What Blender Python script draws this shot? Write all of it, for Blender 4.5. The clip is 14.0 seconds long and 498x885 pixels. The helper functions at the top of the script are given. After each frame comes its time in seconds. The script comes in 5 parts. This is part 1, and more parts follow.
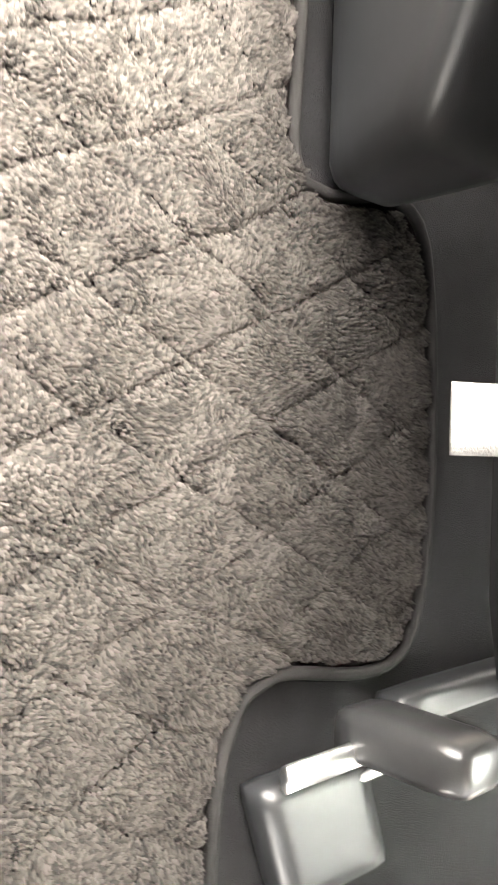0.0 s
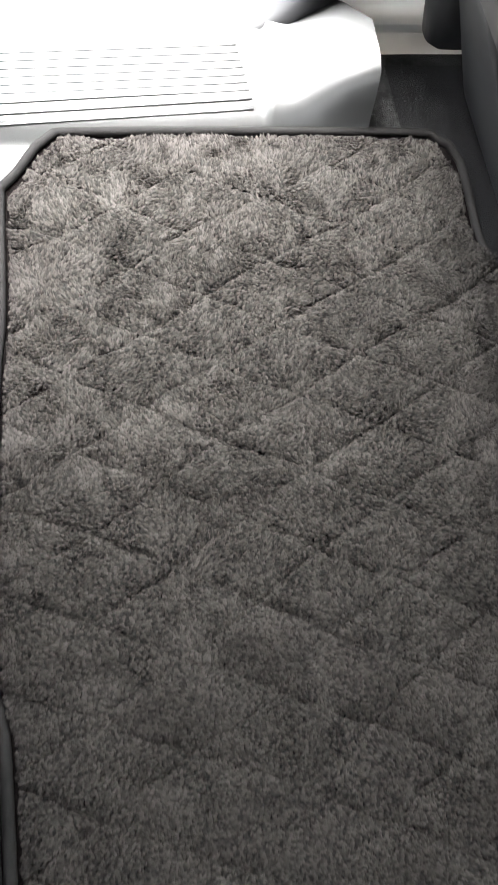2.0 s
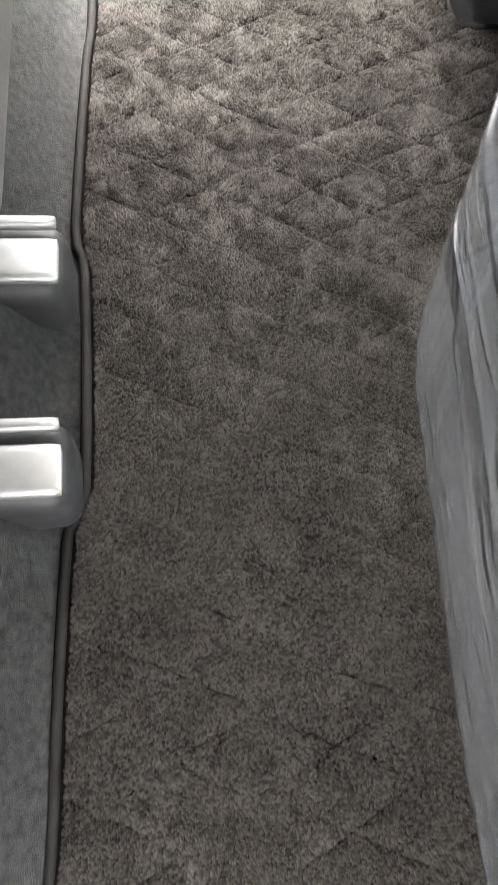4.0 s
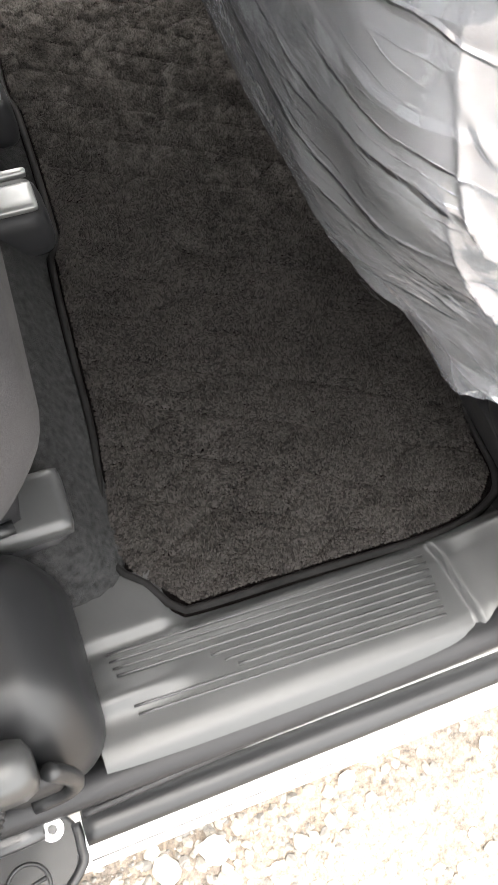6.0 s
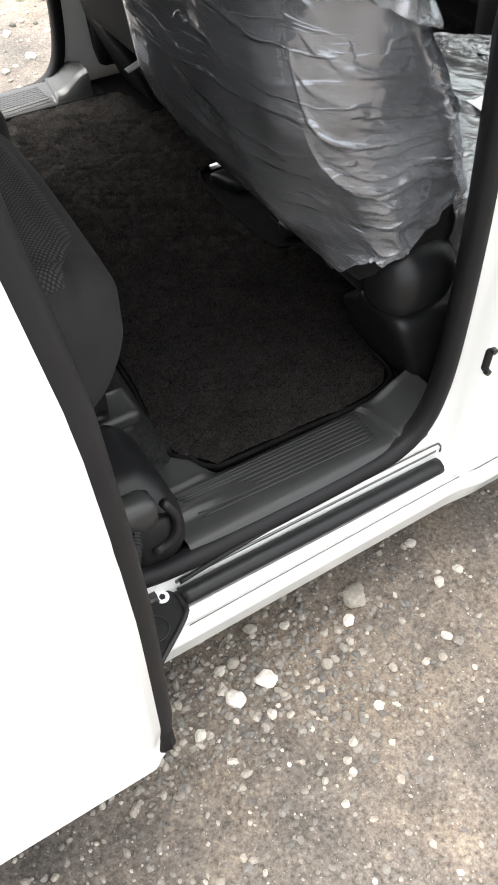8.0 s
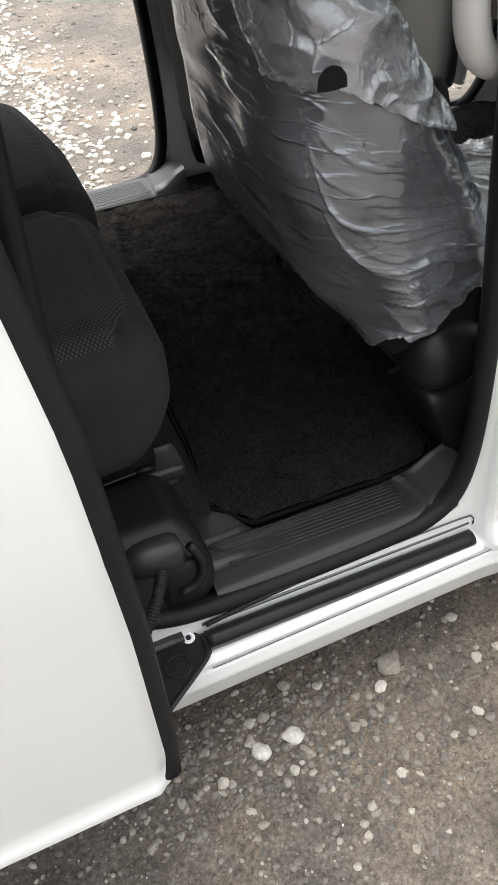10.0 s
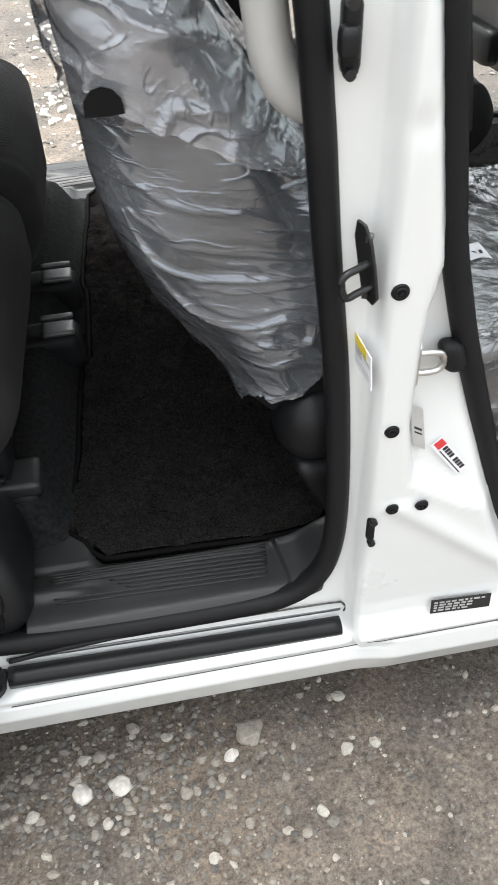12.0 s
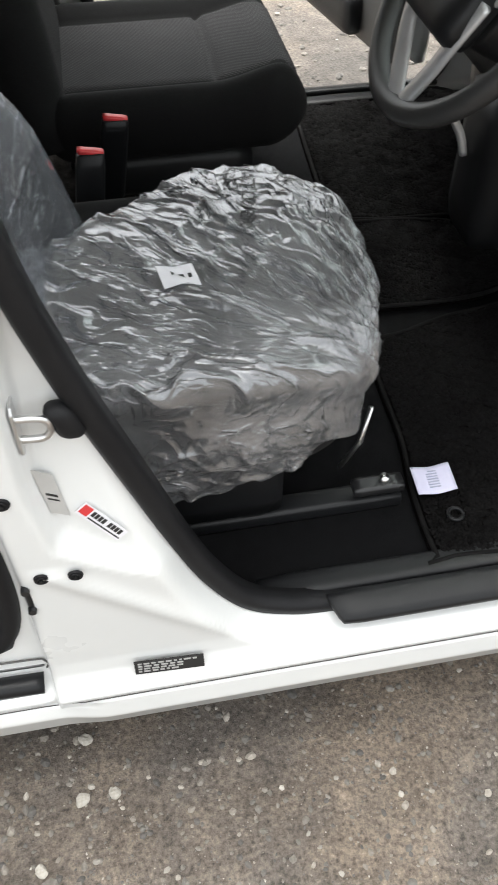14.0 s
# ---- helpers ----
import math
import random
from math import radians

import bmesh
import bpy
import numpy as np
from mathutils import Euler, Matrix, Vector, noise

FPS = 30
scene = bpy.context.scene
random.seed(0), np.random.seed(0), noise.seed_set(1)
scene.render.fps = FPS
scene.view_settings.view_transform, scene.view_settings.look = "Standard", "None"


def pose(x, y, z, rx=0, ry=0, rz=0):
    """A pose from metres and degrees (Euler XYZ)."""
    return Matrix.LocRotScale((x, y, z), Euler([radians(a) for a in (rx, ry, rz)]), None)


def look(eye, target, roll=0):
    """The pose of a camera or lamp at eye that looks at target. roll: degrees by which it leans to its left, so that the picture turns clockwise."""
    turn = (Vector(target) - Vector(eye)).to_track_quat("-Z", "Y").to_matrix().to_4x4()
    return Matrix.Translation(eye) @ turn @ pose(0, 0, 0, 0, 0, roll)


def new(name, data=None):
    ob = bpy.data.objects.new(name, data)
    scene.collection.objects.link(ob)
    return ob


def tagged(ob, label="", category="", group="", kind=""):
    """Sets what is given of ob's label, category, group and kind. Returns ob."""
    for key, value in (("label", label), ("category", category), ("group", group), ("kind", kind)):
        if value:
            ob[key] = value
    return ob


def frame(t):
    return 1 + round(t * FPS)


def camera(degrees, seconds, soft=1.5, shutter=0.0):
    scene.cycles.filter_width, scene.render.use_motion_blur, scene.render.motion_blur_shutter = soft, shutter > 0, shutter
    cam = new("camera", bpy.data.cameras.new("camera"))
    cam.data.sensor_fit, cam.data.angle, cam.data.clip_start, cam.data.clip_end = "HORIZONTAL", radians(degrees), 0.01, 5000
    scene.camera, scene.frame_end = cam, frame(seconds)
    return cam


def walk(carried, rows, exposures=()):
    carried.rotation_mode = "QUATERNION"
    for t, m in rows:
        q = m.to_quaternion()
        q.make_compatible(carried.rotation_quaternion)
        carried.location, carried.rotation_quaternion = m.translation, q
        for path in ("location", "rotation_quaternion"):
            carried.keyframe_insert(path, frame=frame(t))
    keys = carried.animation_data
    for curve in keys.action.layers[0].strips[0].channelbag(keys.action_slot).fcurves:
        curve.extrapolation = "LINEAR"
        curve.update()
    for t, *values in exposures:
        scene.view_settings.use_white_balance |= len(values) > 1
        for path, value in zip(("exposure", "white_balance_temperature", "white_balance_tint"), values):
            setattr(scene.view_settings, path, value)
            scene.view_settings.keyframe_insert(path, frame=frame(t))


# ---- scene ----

# where the camera goes: seconds, eye, target, roll
cam = camera(33.7, 14.0, soft=1.5, shutter=0.25)
PATH = [
    (0, (0.108, 0.975, 0.729), (1.451, 0.972, -0.753), 91.8),
    (0.5, (0.122, 0.962, 0.821), (1.058, 1.194, -0.931), 72.2),
    (1, (0.109, 0.932, 0.874), (0.784, 1.322, -0.968), 53.6),
    (1.5, (0.091, 0.865, 0.927), (0.547, 1.405, -0.943), 33.5),
    (2, (0.077, 0.753, 0.993), (0.47, 1.419, -0.852), 23.0),
    (4.5, (0.019, 0.178, 1.112), (0.312, 0.894, -0.732), 18.6),
    (5, (0.024, 0.039, 1.152), (0.291, 0.732, -0.705), 13.6),
    (5.5, (-0.016, -0.101, 1.204), (0.319, 0.614, -0.634), 11.6),
    (6, (-0.067, -0.22, 1.248), (0.344, 0.565, -0.545), 7.9),
    (6.5, (-0.105, -0.357, 1.292), (0.329, 0.5, -0.462), 4.0),
    (7, (-0.158, -0.523, 1.363), (0.285, 0.477, -0.311), 1.6),
    (7.5, (-0.249, -0.659, 1.422), (0.264, 0.432, -0.173), -0.3),
    (8, (-0.432, -0.775, 1.462), (0.271, 0.319, -0.058), 0.5),
    (10.5, (-0.313, -0.93, 1.5), (0.154, 0.464, 0.145), -4.1),
    (11, (-0.185, -0.886, 1.492), (0.182, 0.511, 0.109), -3.3),
    (11.5, (-0.005, -0.912, 1.507), (0.236, 0.501, 0.112), -2.3),
    (12, (0.127, -0.87, 1.482), (0.332, 0.516, 0.055), -2.7),
    (12.5, (0.227, -0.78, 1.472), (0.443, 0.565, 0.007), -2.2),
    (13, (0.378, -0.758, 1.479), (0.567, 0.577, 0.002), -0.1),
    (13.5, (0.504, -0.768, 1.482), (0.667, 0.556, -0.009), 0.4),
    (14, (0.572, -0.751, 1.464), (0.809, 0.54, -0.046), 0.0),
]
walk(cam, [(t, look(eye, target, roll)) for t, eye, target, roll in PATH],
     exposures=[(0.0, 7.3, 7350, 10), (0.5, 6.5, 6750, 9), (1.0, 5.75, 6550, 9), (1.5, 5.6, 6450, 9), (2.0, 5.5, 6500, 8), (4.5, 6.35, 7000, 9), (5.0, 6.45, 7100, 10), (5.5, 5.55, 7100, 9), (6.0, 4.75, 6900, 9), (6.5, 4.0, 6700, 9), (7.0, 3.5, 6600, 9), (8.0, 2.75, 6600, 8), (10.3, 1.95, 6550, 8), (10.5, 2.0, 6500, 8), (11.0, 2.35, 6450, 8), (11.5, 2.4, 6450, 8), (12.0, 2.15, 6400, 7), (12.5, 1.75, 6450, 7), (13.0, 1.65, 6500, 7), (13.5, 1.9, 6500, 7), (14.0, 2.1, 6550, 7)])

# ---------------------------------------------------------------- light and world
world = bpy.data.worlds.new("sky")
scene.world = world
world.use_nodes = True
SUN_UP, SUN_TURN = 76.0, -28.0
_nt = world.node_tree
_sky = _nt.nodes.new("ShaderNodeTexSky")
_sky.sky_type = 'NISHITA'
_sky.sun_disc = False
_sky.sun_elevation = radians(SUN_UP)
_sky.sun_rotation = radians(SUN_TURN)
_sky.dust_density = 6.0
_hsv = _nt.nodes.new("ShaderNodeHueSaturation")
_hsv.inputs["Saturation"].default_value = 0.15
_nt.links.new(_sky.outputs[0], _hsv.inputs["Color"])
_nt.links.new(_hsv.outputs[0], _nt.nodes["Background"].inputs[0])
_nt.nodes["Background"].inputs[1].default_value = 0.15
sun_data = bpy.data.lights.new("sun", 'SUN')
sun_data.energy = 0.5
sun_data.angle = radians(35)
sun_data.color = (1.0, 0.97, 0.93)
sun = new("sun", sun_data)
sun.matrix_world = look((0, 0, 12), (Vector((0, 0, 12)) - 10 * Vector((
    math.cos(radians(SUN_UP)) * math.sin(radians(SUN_TURN)),
    math.cos(radians(SUN_UP)) * math.cos(radians(SUN_TURN)),
    math.sin(radians(SUN_UP))))))

# ---------------------------------------------------------------- materials
def nodes_of(name):
    m = bpy.data.materials.new(name)
    m.use_nodes = True
    nt = m.node_tree
    return m, nt, nt.nodes["Principled BSDF"]


def tex_noise(nt, scale, detail=4.0, rough=0.6, stretch=None, turn=0.0):
    co = nt.nodes.new("ShaderNodeTexCoord")
    n = nt.nodes.new("ShaderNodeTexNoise")
    n.inputs["Scale"].default_value = scale
    n.inputs["Detail"].default_value = detail
    n.inputs["Roughness"].default_value = rough
    if stretch:
        mp = nt.nodes.new("ShaderNodeMapping")
        mp.inputs["Scale"].default_value = stretch
        spin = nt.nodes.new("ShaderNodeMapping")
        spin.inputs["Rotation"].default_value = (0, 0, radians(turn))
        nt.links.new(co.outputs["Object"], spin.inputs[0])
        nt.links.new(spin.outputs[0], mp.inputs[0])
        nt.links.new(mp.outputs[0], n.inputs["Vector"])
    else:
        nt.links.new(co.outputs["Object"], n.inputs["Vector"])
    return n


def ramp(nt, source, stops):
    r = nt.nodes.new("ShaderNodeValToRGB")
    while len(r.color_ramp.elements) < len(stops):
        r.color_ramp.elements.new(0.5)
    for e, (p, c) in zip(r.color_ramp.elements, stops):
        e.position = p
        e.color = (*c, 1.0) if len(c) == 3 else c
    nt.links.new(source, r.inputs[0])
    return r


def bump(nt, bsdf, source, strength, distance):
    b = nt.nodes.new("ShaderNodeBump")
    b.inputs["Strength"].default_value = strength
    b.inputs["Distance"].default_value = distance
    nt.links.new(source, b.inputs["Height"])
    old = bsdf.inputs["Normal"].links
    if old:
        nt.links.new(old[0].from_socket, b.inputs["Normal"])
    nt.links.new(b.outputs[0], bsdf.inputs["Normal"])


def surface(name, dark, light, rough=0.5, metal=0.0, big=6.0, fine=300.0, relief=0.2, depth=0.001, rough_var=0.1, coat=0.0, spec=0.5):
    """A plain surface: colour varies in large soft patches, fine grain in the relief, uneven gloss."""
    m, nt, b = nodes_of(name)
    n1 = tex_noise(nt, big, 5.0, 0.6)
    r = ramp(nt, n1.outputs[0], [(0.3, dark), (0.7, light)])
    nt.links.new(r.outputs[0], b.inputs["Base Color"])
    n2 = tex_noise(nt, fine, 3.0, 0.6)
    mr = nt.nodes.new("ShaderNodeMapRange")
    mr.inputs["To Min"].default_value = max(0.02, rough - rough_var)
    mr.inputs["To Max"].default_value = min(1.0, rough + rough_var)
    nt.links.new(n1.outputs[0], mr.inputs[0])
    nt.links.new(mr.outputs[0], b.inputs["Roughness"])
    b.inputs["Metallic"].default_value = metal
    b.inputs["Specular IOR Level"].default_value = spec
    b.inputs["Coat Weight"].default_value = coat
    b.inputs["Coat Roughness"].default_value = 0.08
    if relief:
        bump(nt, b, n2.outputs[0], relief, depth)
    return m


def fabric(name, dark, light, pitch, dots=True):
    """Seat cloth; dots: a raised dotted weave in diagonal rows."""
    m, nt, b = nodes_of(name)
    n1 = tex_noise(nt, 9.0, 5.0)
    if dots:
        co = nt.nodes.new("ShaderNodeTexCoord")
        mp = nt.nodes.new("ShaderNodeMapping")
        mp.inputs["Rotation"].default_value = (0, 0, radians(45))
        nt.links.new(co.outputs["Object"], mp.inputs[0])
        v = nt.nodes.new("ShaderNodeTexVoronoi")
        v.inputs["Scale"].default_value = 1.0 / pitch
        v.inputs["Randomness"].default_value = 0.08
        v.voronoi_dimensions = '2D'
        nt.links.new(mp.outputs[0], v.inputs["Vector"])
        r = ramp(nt, v.outputs["Distance"], [(0.22, light), (0.42, dark)])
        height = v.outputs["Distance"]
    else:
        n3 = tex_noise(nt, 900.0, 2.0)
        r = ramp(nt, n3.outputs[0], [(0.35, dark), (0.65, light)])
        height = n3.outputs[0]
    mx = nt.nodes.new("ShaderNodeMix")
    mx.data_type = 'RGBA'
    mx.blend_type = 'MULTIPLY'
    mx.inputs[0].default_value = 0.5
    nt.links.new(r.outputs[0], mx.inputs[6])
    r2 = ramp(nt, n1.outputs[0], [(0.3, (0.6, 0.6, 0.6)), (0.7, (1, 1, 1))])
    nt.links.new(r2.outputs[0], mx.inputs[7])
    nt.links.new(mx.outputs[2], b.inputs["Base Color"])
    b.inputs["Roughness"].default_value = 0.9
    b.inputs["Specular IOR Level"].default_value = 0.12
    b.inputs["Sheen Weight"].default_value = 0.02
    b.inputs["Sheen Roughness"].default_value = 0.5
    bump(nt, b, height, 0.5, 0.0008)
    return m


def pile(name, dark, light):
    m, nt, b = nodes_of(name)
    g = nt.nodes.new("ShaderNodeNewGeometry")
    n1 = tex_noise(nt, 16.0, 8.0, 0.82)
    add = nt.nodes.new("ShaderNodeMath")
    add.operation = 'MULTIPLY_ADD'
    add.inputs[1].default_value = 0.40
    nt.links.new(g.outputs["Random Per Island"], add.inputs[0])
    half = nt.nodes.new("ShaderNodeMath")
    half.operation = 'MULTIPLY'
    half.inputs[1].default_value = 0.60
    nt.links.new(n1.outputs[0], half.inputs[0])
    nt.links.new(half.outputs[0], add.inputs[2])
    r = ramp(nt, add.outputs[0], [(0.22, dark), (0.78, light)])
    nt.links.new(r.outputs[0], b.inputs["Base Color"])
    b.inputs["Roughness"].default_value = 0.85
    b.inputs["Specular IOR Level"].default_value = 0.06
    b.inputs["Sheen Weight"].default_value = 0.01
    b.inputs["Sheen Roughness"].default_value = 0.4
    return m


def film(name, haze, ior, rough, size, sharp, tint, fan=None, streak=None):
    """Thin polythene film: clear, slightly milky, glossy, with fine crackled creases. fan: a local place from which the creases spread.
    streak: the lean in degrees of long thin pulled creases."""
    m, nt, b = nodes_of(name)
    out = nt.nodes["Material Output"]
    co = nt.nodes.new("ShaderNodeTexCoord")
    bend = tex_noise(nt, 8.0, 3.0, 0.6)
    sc = nt.nodes.new("ShaderNodeVectorMath")
    sc.operation = 'SCALE'
    sc.inputs["Scale"].default_value = 0.03
    nt.links.new(bend.outputs["Color"], sc.inputs[0])
    ad = nt.nodes.new("ShaderNodeVectorMath")
    nt.links.new(co.outputs["Object"], ad.inputs[0])
    nt.links.new(sc.outputs[0], ad.inputs[1])
    place = ad.outputs[0]
    if fan:
        off = nt.nodes.new("ShaderNodeVectorMath")
        off.operation = 'SUBTRACT'
        off.inputs[1].default_value = fan
        nt.links.new(place, off.inputs[0])
        sep = nt.nodes.new("ShaderNodeSeparateXYZ")
        nt.links.new(off.outputs[0], sep.inputs[0])
        turn = nt.nodes.new("ShaderNodeMath")
        turn.operation = 'ARCTAN2'
        nt.links.new(sep.outputs["Y"], turn.inputs[0])
        nt.links.new(sep.outputs["X"], turn.inputs[1])
        far = nt.nodes.new("ShaderNodeVectorMath")
        far.operation = 'LENGTH'
        nt.links.new(off.outputs[0], far.inputs[0])
        comb = nt.nodes.new("ShaderNodeCombineXYZ")
        nt.links.new(turn.outputs[0], comb.inputs[0])
        nt.links.new(far.outputs["Value"], comb.inputs[1])
        nt.links.new(sep.outputs["Z"], comb.inputs[2])
        mp = nt.nodes.new("ShaderNodeMapping")
        mp.inputs["Scale"].default_value = (1.0, 0.45, 1.2)
        nt.links.new(comb.outputs[0], mp.inputs[0])
        place = mp.outputs[0]
    if streak is not None:
        spin = nt.nodes.new("ShaderNodeMapping")
        spin.inputs["Rotation"].default_value = (0, radians(streak), 0)
        flat = nt.nodes.new("ShaderNodeMapping")
        flat.inputs["Scale"].default_value = (0.24, 0.15, 1.0)
        nt.links.new(ad.outputs[0], spin.inputs[0])
        nt.links.new(spin.outputs[0], flat.inputs[0])
        place = flat.outputs[0]
    for k, (scale, deep) in enumerate(((size, 0.006), (size * 2.2, 0.0035), (size * 4.6, 0.0016))):
        wave = nt.nodes.new("ShaderNodeTexNoise")
        wave.inputs["Scale"].default_value = scale
        wave.inputs["Detail"].default_value = 0.6
        nt.links.new(place, wave.inputs["Vector"])
        crest = ramp(nt, wave.outputs[0], [(0.455, (0, 0, 0)), (0.50, (1, 1, 1)), (0.518, (0, 0, 0))])
        patchy = tex_noise(nt, 9.0 + 5 * k, 2.0, 0.5)
        here = ramp(nt, patchy.outputs[0], [(0.42, (0, 0, 0)), (0.60, (1, 1, 1))])
        both = nt.nodes.new("ShaderNodeMath")
        both.operation = 'MULTIPLY'
        nt.links.new(crest.outputs[0], both.inputs[0])
        nt.links.new(here.outputs[0], both.inputs[1])
        bump(nt, b, both.outputs[0], sharp, deep)
    fine = tex_noise(nt, 95.0, 4.0, 0.6)
    bump(nt, b, fine.outputs[0], 0.25 * sharp, 0.001)
    normal = b.inputs["Normal"].links[0].from_socket
    di = nt.nodes.new("ShaderNodeBsdfDiffuse")
    di.inputs["Color"].default_value = (*(0.85 * q for q in tint), 1)
    nt.links.new(normal, di.inputs["Normal"])
    gl = nt.nodes.new("ShaderNodeBsdfGlossy")
    gl.inputs["Color"].default_value = (*tint, 1)
    gl.inputs["Roughness"].default_value = rough
    nt.links.new(normal, gl.inputs["Normal"])
    tr = nt.nodes.new("ShaderNodeBsdfTransparent")
    tr.inputs[0].default_value = (0.95, 0.955, 0.96, 1)
    n2 = tex_noise(nt, 7.0, 4.0, 0.6)
    mr = nt.nodes.new("ShaderNodeMapRange")
    mr.inputs["From Min"].default_value = 0.35
    mr.inputs["From Max"].default_value = 0.65
    mr.inputs["To Min"].default_value = haze * 0.65
    mr.inputs["To Max"].default_value = haze * 1.35
    nt.links.new(n2.outputs[0], mr.inputs[0])
    mix = nt.nodes.new("ShaderNodeMixShader")
    nt.links.new(mr.outputs[0], mix.inputs[0])
    nt.links.new(tr.outputs[0], mix.inputs[1])
    nt.links.new(di.outputs[0], mix.inputs[2])
    fr = nt.nodes.new("ShaderNodeFresnel")
    fr.inputs["IOR"].default_value = ior
    nt.links.new(normal, fr.inputs["Normal"])
    mix2 = nt.nodes.new("ShaderNodeMixShader")
    nt.links.new(fr.outputs[0], mix2.inputs[0])
    nt.links.new(mix.outputs[0], mix2.inputs[1])
    nt.links.new(gl.outputs[0], mix2.inputs[2])
    nt.links.new(mix2.outputs[0], out.inputs[0])
    nt.nodes.remove(b)
    return m


def dirt_ground():
    m, nt, b = nodes_of("gravelly_dirt")
    big = tex_noise(nt, 1.5, 6.0, 0.65)
    mid = tex_noise(nt, 9.0, 6.0, 0.65)
    fine = tex_noise(nt, 105.0, 6.0, 0.75)
    r1 = ramp(nt, big.outputs[0], [(0.36, (0.100, 0.090, 0.081)), (0.50, (0.147, 0.127, 0.110)), (0.64, (0.225, 0.183, 0.145))])
    r2 = ramp(nt, fine.outputs[0], [(0.33, (0.30, 0.30, 0.30)), (0.48, (0.80, 0.79, 0.78)), (0.62, (1.25, 1.23, 1.2)), (0.72, (2.0, 1.96, 1.88))])
    r3 = ramp(nt, mid.outputs[0], [(0.3, (0.62, 0.62, 0.62)), (0.7, (1.15, 1.15, 1.15))])
    m1 = nt.nodes.new("ShaderNodeMix")
    m1.data_type, m1.blend_type = 'RGBA', 'MULTIPLY'
    m1.inputs[0].default_value = 1.0
    nt.links.new(r1.outputs[0], m1.inputs[6])
    nt.links.new(r2.outputs[0], m1.inputs[7])
    m2 = nt.nodes.new("ShaderNodeMix")
    m2.data_type, m2.blend_type = 'RGBA', 'MULTIPLY'
    m2.inputs[0].default_value = 1.0
    nt.links.new(m1.outputs[2], m2.inputs[6])
    nt.links.new(r3.outputs[0], m2.inputs[7])
    nt.links.new(m2.outputs[2], b.inputs["Base Color"])
    b.inputs["Roughness"].default_value = 0.95
    bump(nt, b, mid.outputs[0], 0.6, 0.02)
    bump(nt, b, fine.outputs[0], 0.9, 0.006)
    return m


def stone_mat(name, stops):
    m, nt, b = nodes_of(name)
    g = nt.nodes.new("ShaderNodeNewGeometry")
    r = ramp(nt, g.outputs["Random Per Island"], stops)
    n = tex_noise(nt, 120.0, 5.0, 0.65)
    r2 = ramp(nt, n.outputs[0], [(0.3, (0.7, 0.69, 0.67)), (0.7, (1.1, 1.1, 1.1))])
    mx = nt.nodes.new("ShaderNodeMix")
    mx.data_type, mx.blend_type = 'RGBA', 'MULTIPLY'
    mx.inputs[0].default_value = 1.0
    nt.links.new(r.outputs[0], mx.inputs[6])
    nt.links.new(r2.outputs[0], mx.inputs[7])
    nt.links.new(mx.outputs[2], b.inputs["Base Color"])
    b.inputs["Roughness"].default_value = 0.85
    bump(nt, b, n.outputs[0], 0.4, 0.003)
    return m


PAINT = surface("white_paint", (0.715, 0.722, 0.712), (0.735, 0.740, 0.728), 0.28, 0.0, 3.0, 40.0, 0.01, 0.001, 0.02, coat=0.8)
BLACK = surface("black_plastic", (0.0075, 0.0078, 0.0086), (0.0108, 0.0111, 0.012), 0.40, 0.0, 7.0, 1400.0, 0.25, 0.0006, 0.08, spec=0.28)
SCUFF = surface("sill_plastic", (0.022, 0.0225, 0.023), (0.030, 0.0305, 0.031), 0.38, 0.0, 9.0, 1400.0, 0.25, 0.0006, 0.08, spec=0.38)
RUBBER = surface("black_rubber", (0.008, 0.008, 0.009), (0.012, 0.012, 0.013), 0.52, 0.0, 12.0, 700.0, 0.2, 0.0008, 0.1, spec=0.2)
FELT = surface("grey_carpet", (0.008, 0.008, 0.0084), (0.029, 0.029, 0.0295), 0.95, 0.0, 110.0, 700.0, 1.0, 0.003, 0.03, spec=0.12)
# black footwell carpet, its colour lowered further for the shade under the seats
SHADEFELT = surface("shaded_black_carpet", (0.003, 0.003, 0.0033), (0.0062, 0.0062, 0.0068), 0.95, 0.0, 50.0, 900.0, 0.8, 0.002, 0.03, spec=0.12)
STEEL = surface("bright_steel", (0.62, 0.62, 0.62), (0.75, 0.75, 0.74), 0.30, 1.0, 20.0, 500.0, 0.05, 0.0005, 0.08)
SATIN = surface("satin_silver", (0.15, 0.15, 0.15), (0.20, 0.20, 0.20), 0.42, 0.6, 20.0, 500.0, 0.05, 0.0005, 0.08)
SILVER = surface("bright_silver_trim", (0.55, 0.55, 0.55), (0.64, 0.64, 0.64), 0.36, 0.6, 20.0, 500.0, 0.05, 0.0005, 0.08)
DARKSTEEL = surface("black_steel", (0.020, 0.020, 0.021), (0.034, 0.034, 0.035), 0.33, 0.4, 20.0, 500.0, 0.1, 0.0005, 0.1)
LIGHTTRIM = surface("light_grey_trim", (0.46, 0.45, 0.43), (0.52, 0.51, 0.49), 0.55, 0.0, 6.0, 900.0, 0.2, 0.0006, 0.06)
TRIM = surface("dark_grey_trim", (0.060, 0.058, 0.056), (0.080, 0.077, 0.074), 0.55, 0.0, 6.0, 900.0, 0.25, 0.0006, 0.06)
CLOTH = fabric("dotted_seat_cloth", (0.027, 0.0262, 0.027), (0.070, 0.0685, 0.070), 0.0054)
# darker copy of the plain seat cloth: front cabin shade put into its colour
SHADECLOTH = fabric("shaded_seat_cloth", (0.007, 0.0068, 0.007), (0.015, 0.0147, 0.015), 0.002, dots=False)
SIDECLOTH = fabric("plain_seat_cloth", (0.022, 0.0213, 0.0222), (0.045, 0.0435, 0.0455), 0.002, dots=False)
